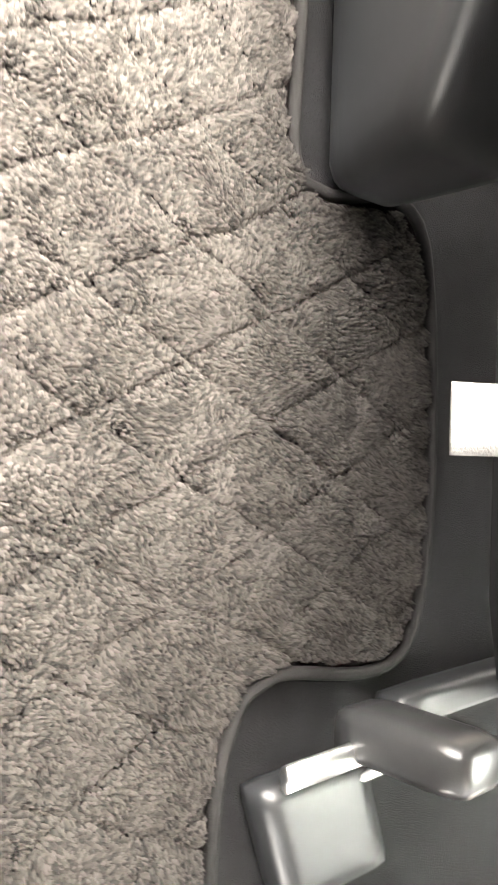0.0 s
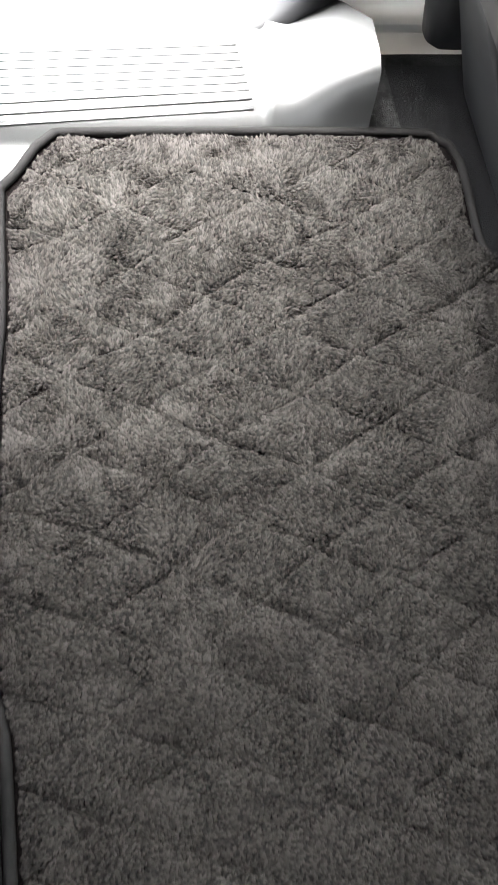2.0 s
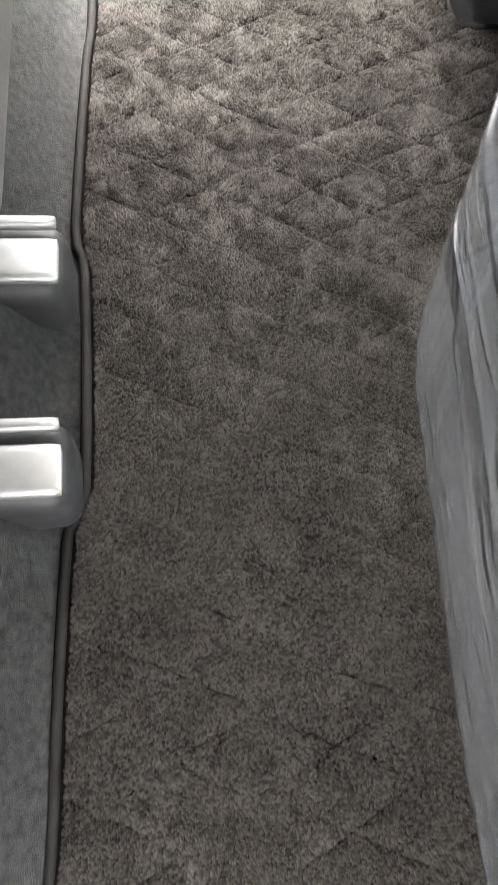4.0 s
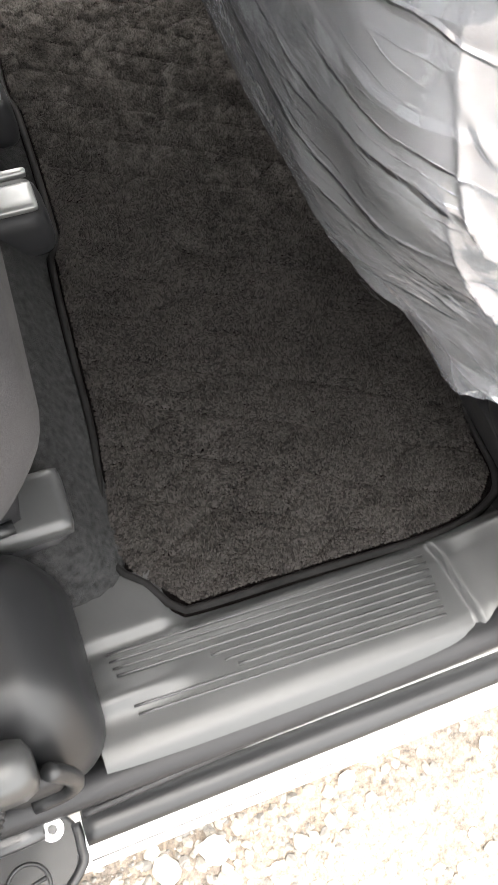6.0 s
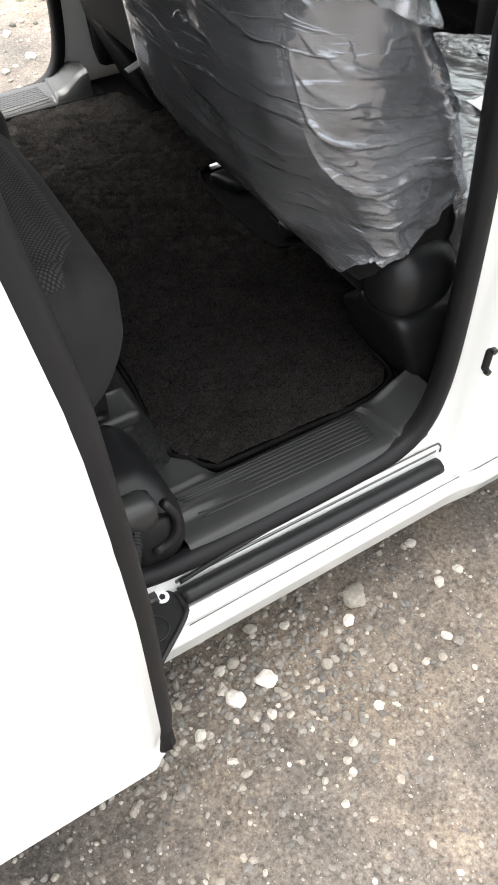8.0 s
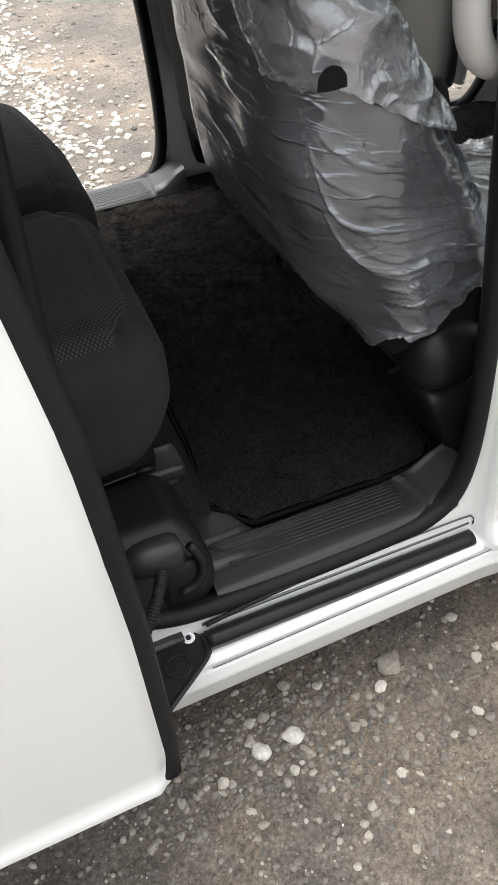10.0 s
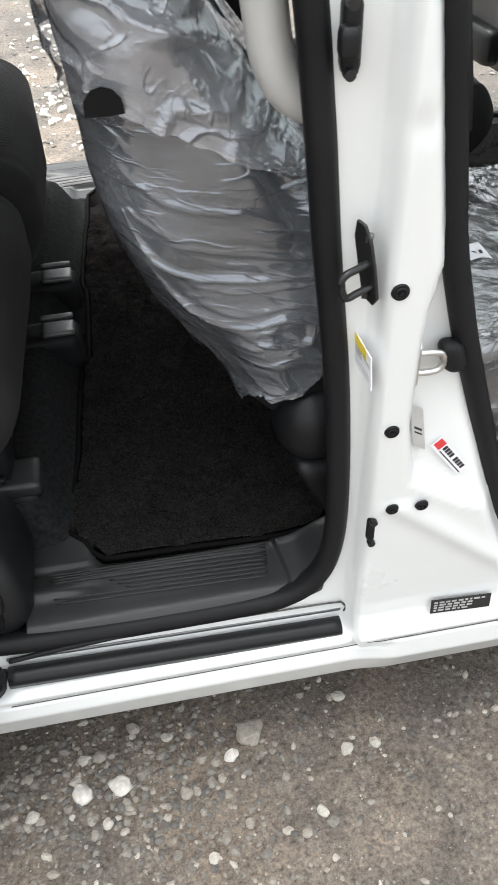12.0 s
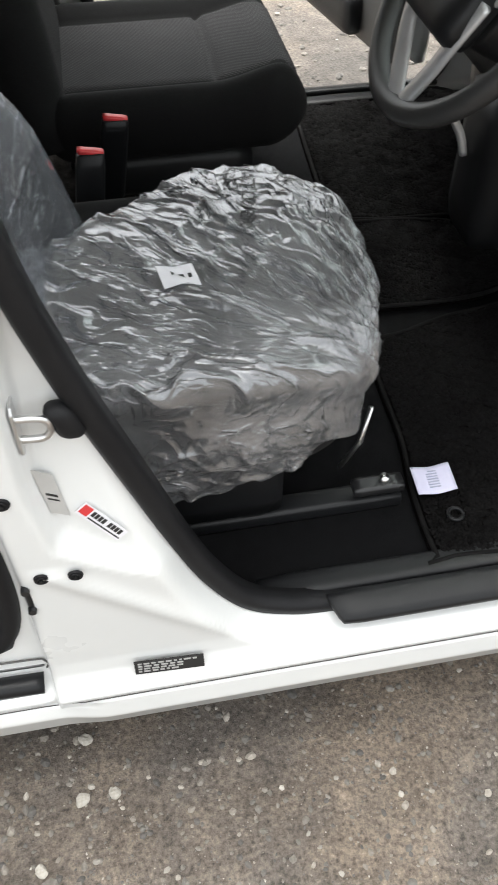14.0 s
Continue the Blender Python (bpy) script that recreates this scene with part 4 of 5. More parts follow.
_line = [wheel_pt(a, 0.178) for a in np.linspace(0, 2 * math.pi, 73)[:-1]]
v, f = sweep(_line, ring(0.0165, 0.0155, 12), True, up=WM.to_3x3() @ Vector((0, 0, 1)))
raw("rim", v, f, surface("wheel_leather", (0.018, 0.018, 0.018), (0.026, 0.026, 0.026), 0.42, 0.0, 20.0, 900.0, 0.3, 0.0008, 0.08), wheel, "black leather rim")
v, f = rounded((0.16, 0.19, 0.05), 0.022, (8, 8, 4), (0, 0, 0.025))
raw("hub", [WM @ Vector((q.x, q.y, q.z)) for q in v], f, BLACK, wheel, "dark grey hub pad")
for line in (((-0.172, -0.022, 0.002), (-0.125, 0.022, 0.012), (-0.078, 0.053, 0.024), (-0.030, 0.066, 0.030)), ((-0.172, -0.036, 0.002), (-0.110, -0.062, 0.012), (-0.060, -0.082, 0.024), (-0.015, -0.094, 0.030)),
             ((0.0, 0.08, 0.02), (0.01, 0.12, 0.012), (0.012, 0.168, 0.0)), ((0.0, -0.08, 0.02), (0.01, -0.12, 0.012), (0.012, -0.168, 0.0))):
    v, f = sweep([WM @ q for q in smooth_line(line, 0.008)], ring(0.016, 0.006, 10), up=WM.to_3x3() @ Vector((0, 0, 1)))
    raw("spoke", v, f, SILVER, wheel, "satin silver spoke")
tube("column_stalk", [(1.10, 0.36, 1.02), (1.075, 0.44, 1.03), (1.065, 0.475, 1.035)], 0.008, LIGHTTRIM, car, n=8)
tube("steering_column", [(1.06, 0.27, 1.04), (1.30, 0.27, 0.90)], 0.045, BLACK, car, n=12)

# passenger door, swung wide open, seen from inside the car
pdoor = empty("front_door")
pdoor.parent = car
pdoor["label"] = "open front door with dark grey inner trim"
PD = pose(1.365, 1.41, 0.0, 0, 0, 102.0)
v, f = rounded((0.95, 0.07, 0.62), 0.03, (18, 4, 12), (0.475, -0.035, 0.73),
               deform=lambda p: Vector((p.x, p.y, p.z + 0.05 * max(0, p.x - 0.6) / 0.35 * (p.z < 0.6))))
raw("door_trim", [PD @ q for q in v], f, TRIM, pdoor, "dark grey moulded door trim")
v, f = rounded((0.36, 0.06, 0.075), 0.025, (12, 5, 5), (0.44, 0.025, 0.70), deform=lambda p: Vector((p.x, p.y, p.z + 0.10 * (p.x - 0.44))))
raw("armrest", [PD @ q for q in v], f, TRIM, pdoor)
v, f = rounded((0.40, 0.055, 0.11), 0.02, (12, 5, 5), (0.38, 0.02, 0.50))
raw("map_pocket", [PD @ q for q in v], f, BLACK, pdoor)
v, f = rounded((0.97, 0.05, 0.64), 0.02, (12, 3, 10), (0.482, -0.096, 0.74))
raw("outer_skin", [PD @ q for q in v], f, PAINT, pdoor, "white painted outer skin")
tube("door_pull", [tuple(PD @ Vector(q)) for q in ((0.30, 0.04, 0.80), (0.33, 0.06, 0.77), (0.44, 0.065, 0.765), (0.50, 0.05, 0.79))], 0.012, LIGHTTRIM, pdoor, n=8)


# ---------------------------------------------------------------- rear seats
def rear_seat(y0, y1, label):
    s = empty("rear_seat", label, group="rear seats", at=((-0.3), (y0 + y1) / 2, 0.40))
    s.parent = car
    off = Vector((0.3, -(y0 + y1) / 2, -0.40))
    c = (y0 + y1) / 2
    h = (y1 - y0) / 2

    def shape(p):
        q = p.copy()
        t = (p.z - 0.50) / 0.27
        # crown of the cushion, rolled front, tucked lower edge
        q.z += 0.010 * (1 - ((p.y - c) / h) ** 2) * t - 0.012 * soft(-0.16, -0.05, p.x) * t
        q.x -= 0.045 * soft(0.64, 0.50, p.z) * soft(-0.3, -0.05, p.x)
        back = along([(0.05, 0.078), (0.10, 0.064), (0.25, 0.045), (0.40, 0.026), (0.58, 0.010), (0.62, 0.010), (0.90, 0.0), (1.24, 0.03)], p.y)
        q.x -= back * soft(-0.45, -0.10, p.x)
        # seam lines pressed in
        if p.z > 0.70:
            for d in (abs(p.x + 0.125), abs(abs(p.y - c) - (h - 0.075))):
                q.z -= 0.005 * math.exp(-(d / 0.006) ** 2)
        return q + off

    v, f = rounded((0.58, y1 - y0, 0.27), 0.070, (58, 50, 22), (-0.335, c, 0.635), deform=shape)
    raw("cushion", v, f, SIDECLOTH, s, "black cloth cushion")
    # dotted middle panel laid over the crown and the rolled edges
    nx, ny = 44, 44
    v = []
    for j in range(ny + 1):
        for i in range(nx + 1):
            x = -0.60 + 0.520 * i / nx
            y = c + (h - 0.030) * (2 * j / ny - 1)
            # rounded corner at the front
            cx, cy = (i / nx) ** 1.0, abs(2 * j / ny - 1)
            x -= 0.05 * soft(0.55, 1.0, cy) * soft(0.5, 1.0, cx)
            ix, iy = min(x, -0.045 - 0.070), max(c - h + 0.070, min(c + h - 0.070, y))
            drop = 0.070 - math.sqrt(max(0.0, 0.070 ** 2 - (x - ix) ** 2 - (y - iy) ** 2))
            rim = min(1.0, min(i, nx - i, j, ny - j) / 2.0)
            v.append(shape(Vector((x, y, 0.7705 - drop))) + Vector((0.0045 * rim, 0, 0.0005 + 0.0065 * rim)))
    w = nx + 1
    f = [(j * w + i, j * w + i + 1, (j + 1) * w + i + 1, (j + 1) * w + i) for j in range(ny) for i in range(nx)]
    raw("cushion_panel", v, f, CLOTH, s, "dark grey dotted cloth panel")
    v, f = rounded((0.16, y1 - y0, 0.66), 0.06, (8, 14, 14), (-0.66, c, 1.05), deform=lambda p: p + Vector((-0.28 * (p.z - 0.75), 0, 0)) + off)
    raw("backrest", v, f, SIDECLOTH, s)
    v, f = rounded((0.42, y1 - y0 - 0.08, 0.10), 0.03, (8, 8, 4), (-0.36, c, 0.49), deform=lambda p: p + off)
    raw("seat_pan", v, f, RUBBER, s)
    v, f = sweep([Vector((-0.125, c - 0.035, 0.63)) + off, Vector((-0.112, c + 0.0, 0.585)) + off, Vector((-0.125, c - 0.02, 0.50)) + off], ring(0.004, 0.012, 8))
    raw("pull_strap", v, f, RUBBER, s, "black pull strap")
    return s


rs1 = rear_seat(0.055, 0.588, "black cloth rear seat beside the sliding door")
rs2 = rear_seat(0.600, 1.235, "black cloth rear seat beside the far door")
rs1.location.x += 0.010
rs1.rotation_euler.z = 0.075
rs2.location.x += 0.012


def rail_end(y, wide=True):
    """Front end of a seat rail: black rubber foot with two bright steps."""
    r = empty("seat_rail", "seat rail end with a black foot and silver top" if wide else "seat rail end with a black foot and dark cap", group="rear seat rails", at=(-0.05, y, 0.40))
    r.parent = car
    o = Vector((0.05, -y, -0.40))
    dx = 0.0 if wide else -0.082
    v, f = rounded((0.15, 0.080, 0.085), 0.022, (10, 7, 7), (-0.085 + dx, y, 0.405), deform=lambda p: Vector((p.x + 0.12 * max(0, 0.44 - p.z), p.y, p.z)) + o)
    raw("foot", v, f, RUBBER, r)
    if wide:
        v, f = rounded((0.066, 0.044, 0.011), 0.004, (8, 6, 4), (-0.050, y - 0.012, 0.4535), deform=lambda p: p + o)
        raw("cap", v, f, SATIN, r, "satin silver cap")
        v, f = rounded((0.066, 0.011, 0.011), 0.003, (8, 4, 4), (-0.052, y + 0.0265, 0.4560), deform=lambda p: p + o)
        raw("cap_step", v, f, SATIN, r, "satin silver step")
    else:
        v, f = rounded((0.10, 0.072, 0.030), 0.008, (8, 6, 4), (-0.135, y, 0.4535), deform=lambda p: p + o)
        raw("cap", v, f, SCUFF, r, "dark grey cap")
    return r


rail_end(0.545)
rail_end(0.742)
rail_end(0.128, False)
rail_end(2 * MID - 0.128, False)
lev = empty("release_bar", "thin black seat release bar with a knob", at=(-0.2, 0.1, 0.50))
lev.parent = car
o = Vector((0.2, -0.1, -0.50))
v, f = sweep([p + o for p in smooth_line([(-0.40, 0.075, 0.487), (-0.25, 0.095, 0.483), (-0.155, 0.103, 0.480)], 0.01)], ring(0.004, n=8))
raw("bar", v, f, DARKSTEEL, lev)
v, f = sweep([Vector((-0.175, 0.101, 0.481)) + o, Vector((-0.140, 0.105, 0.479)) + o], ring(0.007, n=10))
raw("knob", v, f, BLACK, lev)


# ---------------------------------------------------------------- front seats
def back_rear(z):
    return along([(0.50, 0.36), (0.58, 0.325), (0.62, 0.290), (0.66, 0.255), (0.73, 0.195), (0.80, 0.148), (0.86, 0.125), (0.95, 0.108), (1.05, 0.098), (1.12, 0.093), (1.3, 0.070), (1.55, 0.03)], z)


def back_front(z):
    return along([(0.50, 0.49), (0.70, 0.47), (0.85, 0.43), (0.97, 0.375), (1.06, 0.315), (1.13, 0.268), (1.21, 0.218), (1.35, 0.165), (1.55, 0.10)], z)


def upright_rear(z):
    return along([(0.50, 0.40), (0.60, 0.375), (0.80, 0.355), (1.0, 0.325), (1.2, 0.29), (1.55, 0.22)], z)


def upright_front(z):
    return along([(0.50, 0.51), (0.80, 0.490), (1.0, 0.46), (1.2, 0.42), (1.55, 0.33)], z)


def seat_section(z, grow=0.0, y0=-0.025, y1=0.485, n=72, c=0.23, rear=back_rear, front=back_front):
    """Outline of the backrest at a height: a rounded rectangle with a bowed rear, narrower towards the top."""
    a, b = rear(z) - grow, front(z) + grow
    tight = 0.045 * soft(1.15, 1.5, z)
    y0, y1 = y0 - grow + tight, y1 + grow - tight
    rr = min(0.085, (b - a) * 0.48)
    out = []
    hx, hy = (b - a) / 2, (y1 - y0) / 2
    cx, cy = (a + b) / 2, (y0 + y1) / 2
    per = 4 * (hx + hy)
    for i in range(n):
        s = per * i / n
        # walk the rectangle from the middle of the front face
        for (px, py), (qx, qy) in (((hx, 0), (hx, -hy)), ((hx, -hy), (-hx, -hy)), ((-hx, -hy), (-hx, hy)), ((-hx, hy), (hx, hy)), ((hx, hy), (hx, 0))):
            ln = abs(qx - px) + abs(qy - py)
            if s <= ln:
                t = s / ln
                x, y = px + (qx - px) * t, py + (qy - py) * t
                break
            s -= ln
        ix, iy = max(-hx + rr, min(hx - rr, x)), max(-hy + rr, min(hy - rr, y))
        d = Vector((x - ix, y - iy))
        if d.length > 1e-6:
            d = d.normalized() * rr
        fx, fy = cx + ix + d.x, cy + iy + d.y
        fx += 0.014 * min(1.2, ((fy - 0.17) / 0.30) ** 2) * max(0.0, (b - fx) / (b - a)) if rear is back_rear else 0.0
        if rear is back_rear:
            fx += 0.032 * soft(0.22, 0.44, fy) * soft(1.05, 0.85, z) * max(0.0, (fx - a) / (b - a))
            pull = along([(0.66, 0.0), (0.70, 0.040), (0.76, 0.070), (0.805, 0.068), (0.867, 0.036), (0.93, 0.012), (1.0, 0.0)], z)
            fx += pull * soft(0.13, -0.01, fy) * max(0.0, (b - fx) / (b - a))
        out.append((fx, fy))
    return out


def front_seat(mirror, label):
    s = empty("front_seat", label, group="front seats", at=(0.62, 0.23 if not mirror else 2 * MID - 0.23, 0.36))
    s.parent = car
    flip = (lambda p: Vector((p[0], 2 * MID - p[1], p[2]))) if mirror else (lambda p: Vector(p))
    o = -Vector(s.location)

    def add(name, v, f, m, label=""):
        v = [flip(q) + o for q in v]
        f = [tuple(reversed(q)) for q in f] if mirror else f
        return raw(name, v, f, m, s, label)

    zs = np.linspace(0.60, 1.56, 36)
    shift = 0.045 if mirror else -0.06
    form = dict(rear=upright_rear, front=upright_front) if mirror else {}
    v, f = [], []
    for z in zs:
        v += [(x, y, z) for x, y in seat_section(z, **form)]
    k = 72
    for j in range(len(zs) - 1):
        for i in range(k):
            f.append((j * k + i, (j + 1) * k + i, (j + 1) * k + (i + 1) % k, j * k + (i + 1) % k))
    f.append(tuple(range(k)))
    f.append(tuple(reversed(range((len(zs) - 1) * k, len(zs) * k))))
    add("backrest", v, f, SHADECLOTH, "black cloth backrest")

    def cush(p):
        q = p.copy()
        t = soft(0.60, 0.72, p.z)
        q.z += t * ((0.034 if mirror else 0.020) * soft(0.16, 0.24, abs(p.y - 0.23)) - 0.012 + 0.030 * soft(0.75, 0.92, p.x) - 0.035 * soft(0.90, 0.98, p.x))
        q.x -= 0.05 * soft(0.17, 0.27, abs(p.y - 0.23)) * soft(0.7, 0.95, p.x)
        q.y += 0.02 * (1 - t) * (0.23 - p.y) / 0.25
        q.x += shift
        q.z -= 0.030 if mirror else 0.014
        if p.z > 0.66:
            d1, d2 = abs(p.x - 0.765 + 0.10 * (p.y - 0.23) ** 2), abs(abs(p.y - 0.23) - 0.168)
            q.z -= 0.011 * math.exp(-(d1 / 0.008) ** 2) * (abs(p.y - 0.23) < 0.17) + 0.005 * math.exp(-(d2 / 0.006) ** 2)
        return q

    v, f = rounded((0.56, 0.53, 0.15), 0.074, (60, 56, 16), (0.675, 0.23, 0.647), deform=cush) if mirror else rounded((0.56, 0.53, 0.20), 0.070, (60, 56, 20), (0.675, 0.23, 0.622), deform=cush)
    add("cushion", v, f, SHADECLOTH, "black cloth cushion")
    nx, ny = 56, 40
    v = []
    for j in range(ny + 1):
        for i in range(nx + 1):
            x, y = 0.43 + 0.50 * i / nx, 0.23 + 0.164 * (2 * j / ny - 1)
            rim = min(1.0, min(nx - i, j, ny - j) / 2.0)
            v.append(cush(Vector((x, y, 0.7225))) + Vector((0, 0, -0.003 + 0.0055 * rim - 0.010 * soft(0.86, 0.94, x))))
    w = nx + 1
    f = [(j * w + i, j * w + i + 1, (j + 1) * w + i + 1, (j + 1) * w + i) for j in range(ny) for i in range(nx)]
    add("cushion_panel", v, f, CLOTH, "dark grey dotted cloth panel")
    v, f = rounded((0.36, 0.46, 0.10), 0.03, (8, 8, 4), (0.70, 0.23, 0.515)) if mirror else rounded((0.25, 0.46, 0.17), 0.02, (8, 8, 4), (0.645, 0.23, 0.482))
    add("seat_pan", v, f, BLACK)
    for yy, bright in ((0.030, False), (0.500, True)):
        v, f = rounded((0.40 if mirror else 0.50, 0.024 if mirror else 0.040, 0.030), 0.006, (10, 4, 4), (0.77 if mirror else 0.72, yy, 0.372))
        add("seat_track", v, f, BLACK, "black seat track")
        for xx in (0.53, 0.72):
            v, f = rounded((0.05, 0.035, 0.10), 0.01, (4, 4, 5), (xx, yy, 0.425))
            add("seat_leg", v, f, DARKSTEEL)
        if bright and mirror:
            v, f = sweep([Vector((0.450, yy + 0.012, 0.392)), Vector((0.56, yy + 0.010, 0.394))], ring(0.009, 0.005, 8))
            add("bright_rail", v, f, STEEL, "bright steel rail")
            v, f = sweep([Vector((0.500, yy + 0.034, 0.383)), Vector((0.62, yy + 0.030, 0.386))], ring(0.004, 0.003, 8))
            add("guide_wire", v, f, STEEL)
    # plastic cover of the recliner and the track on the outer side
    dx = 0.090 if mirror else 0.0
    v, f = rounded((0.17, 0.215, 0.22), 0.022, (12, 12, 14), (0.395, 0.045, 0.465),
                   deform=lambda p: Vector((p.x + dx + 0.46 * max(0, 0.575 - p.z) * soft(0.48, 0.33, p.x), p.y - 0.09 * soft(0.46, 0.57, p.z) * soft(0.0, 0.15, p.y), p.z)))
    add("side_cover", v, f, BLACK, "black plastic track cover")
    v, f = rounded((0.150, 0.13, 0.135), 0.060, (14, 12, 12), (0.368 + dx, -0.002, 0.630))
    add("recliner_cap", v, f, BLACK, "round black recliner cap")
    # rail bolt and its screw at the front
    v, f = rounded((0.085, 0.030, 0.018), 0.004, (6, 4, 3), (0.925, 0.020, 0.414))
    add("track_bracket", v, f, DARKSTEEL, "black track bracket")
    v, f = sweep([Vector((0.935, 0.020, 0.420)), Vector((0.935, 0.020, 0.434))], ring(0.008, n=10))
    add("bracket_screw", v, f, STEEL, "bright screw")
    v, f = sweep([Vector((0.872, 0.060, 0.425)), Vector((0.890, 0.035, 0.51)), Vector((0.905, 0.05, 0.57))], ring(0.004, n=8))
    add("slide_bar", v, f, STEEL, "bright slide handle bar")
    # grey foot of the inner track
    v, f = rounded((0.095, 0.080, 0.030), 0.008, (6, 6, 3), (0.500, 0.560, 0.372), deform=lambda p: Vector((p.x + 0.35 * (p.y - 0.560), p.y, p.z)))
    if mirror:
        add("track_foot", v, f, BLACK, "dark plastic track foot")
    # seat belt buckle on the inner side
    bx, by = (0.540, 0.545) if not mirror else (0.590, 0.600)
    top = 0.745 if not mirror else 0.725
    v, f = rounded((0.050, 0.026, 0.19), 0.007, (5, 4, 8), (bx, by, top - 0.095), deform=lambda p: Vector((p.x - 0.15 * (top - p.z), p.y - 0.15 * (top - p.z), p.z)))
    bk = add("buckle", v, f, BLACK, "black belt buckle")
    v, f = rounded((0.044, 0.016, 0.010), 0.003, (5, 4, 3), (bx, by, top + 0.001), deform=lambda p: Vector((p.x, p.y, p.z - 0.18 * (p.x - bx))))
    v = [flip(q) + o for q in v]
    raw("red_button", v, f, RED, s, "red release button")
    return s


driver = front_seat(False, "black cloth front seat under polythene covers")
passenger = front_seat(True, "uncovered black cloth front seat")

# plain tags sewn to the uncovered seat
tag = empty("seat_tag", "pale grey woven tag hanging from the front seat", "tag", at=(0.35, 0.985, 0.57))
v, f = rounded((0.10, 0.026, 0.0015), 0.0006, (8, 4, 1), (0, 0, 0), deform=lambda p: Vector((p.x + 0.05, p.y, p.z + 0.25 * (p.x + 0.05) + 0.006 * math.sin(18 * p.x))))
raw("ribbon", v, f, BINDING, tag)



# ---------------------------------------------------------------- polythene covers
# long folds of the loose film on its near side: start x and z, drop, how soon it levels, reach in x, height
FOLDS = [(0.120, 0.985, 0.085, 0.040, 0.30, 0.0075), (0.135, 0.962, 0.080, 0.045, 0.22, 0.0040), (0.145, 0.907, 0.082, 0.052, 0.26, 0.0075), (0.165, 0.880, 0.070, 0.055, 0.14, 0.0035),
         (0.130, 1.050, 0.085, 0.100, 0.16, 0.0045), (0.175, 0.968, 0.055, 0.110, 0.20, 0.0040), (0.215, 0.935, 0.030, 0.070, 0.16, 0.0035), (0.210, 0.868, 0.022, 0.050, 0.18, 0.0040),
         (0.110, 1.020, 0.060, 0.060, 0.10, 0.0030), (0.240, 0.805, 0.010, 0.040, 0.14, 0.0035)]


def fold_relief(x, y, z):
    """Folds of the loose film: they fall steeply from the rear corner and level out along the near side."""
    u = x - 0.8 * np.maximum(0.0, y + 0.02)
    level = z + 0.007 * ripple(x * 16, z * 12, 3) + 0.0025 * ripple(x * 60, z * 45, 4)
    d = 0.004 * ripple(u * 9, z * 8, 1) + 0.0016 * ripple(u * 22, z * 26, 2)
    side = smoothstep(0.16, 0.02, y)
    for x0, z0, drop, ease, reach, tall in FOLDS:
        tall *= 0.85
        t = np.clip(u - x0, -0.05, 1.0)
        g = level - (z0 - drop * (1 - np.exp(-t / ease)))
        ends = smoothstep(-0.035, 0.025, t) * smoothstep(reach + 0.04, reach - 0.05, t)
        crest = np.where(g > 0, np.maximum(0.0, 1 - g / 0.014) ** 2, np.maximum(0.0, 1 + g / 0.0045))
        d = d + tall * side * ends * crest
    # small crackles where the film is gathered low down beside the pillar
    gather = smoothstep(0.20, 0.30, x) * smoothstep(0.86, 0.74, z) * smoothstep(0.10, 0.02, y)
    d = d + 0.009 * gather * np.maximum(0, 1 - 2.4 * np.abs(ripple(x * 22 + z * 16, z * 24 - x * 8, 7))) + 0.0025 * side * (0.4 + 0.6 * smoothstep(1.05, 0.9, z)) * np.maximum(0, 0.35 - facets(level * 32 + u * 9, u * 7, 9))
    return d


def crumple_relief(x, y, z):
    """The doubled upper part of the cover: sharp upright crumples."""
    near = smoothstep(0.30, 0.03, y)
    u = x + 0.45 * z + 0.02 * ripple(x * 18, z * 18, 5)
    big = np.maximum(0, 1 - 2.4 * np.abs(ripple(u * 11, z * 5 - x * 3, 11)))
    mid = np.maximum(0, 1 - 2.2 * np.abs(ripple(x * 26 - z * 10, z * 15 + x * 8, 12)))
    return 0.003 + near * (0.012 * big + 0.006 * mid) + (1 - near) * 0.004 * ripple(y * 12, z * 7, 6)


def film_layer(name, foot, grow, relief, material, parent, n=480, rows=260, label=""):
    """A sleeve of film round the backrest from foot(x, y) up to its top."""
    o = np.array(-Vector(parent.location))
    cache = {}
    first = seat_section(0.63 if name == "film" else 1.10, 0.012, n=n)
    feet = np.array([foot(i, *first[i]) for i in range(n)])
    zs = feet[None, :] + (1.50 - feet[None, :]) * (np.linspace(0, 1, rows)[:, None] ** 1.6)
    pts = np.zeros((rows, n, 3))
    for j in range(rows):
        for i in range(n):
            key = round(float(zs[j, i]) * 400)
            if key not in cache:
                cache[key] = seat_section(key / 400, grow, n=n)
            pts[j, i] = (*cache[key][i], zs[j, i])
    pts = pts.reshape(-1, 3)
    jj, ii = np.meshgrid(np.arange(rows - 1), np.arange(n), indexing="ij")
    k = (ii + 1) % n
    f = np.stack([jj * n + ii, (jj + 1) * n + ii, (jj + 1) * n + k, jj * n + k], -1).reshape(-1, 4)
    moved = displaced(pts, f, relief(pts[:, 0], pts[:, 1], pts[:, 2]))
    return raw(name, (np.array(moved) + o).tolist(), f.tolist(), material, parent, label)


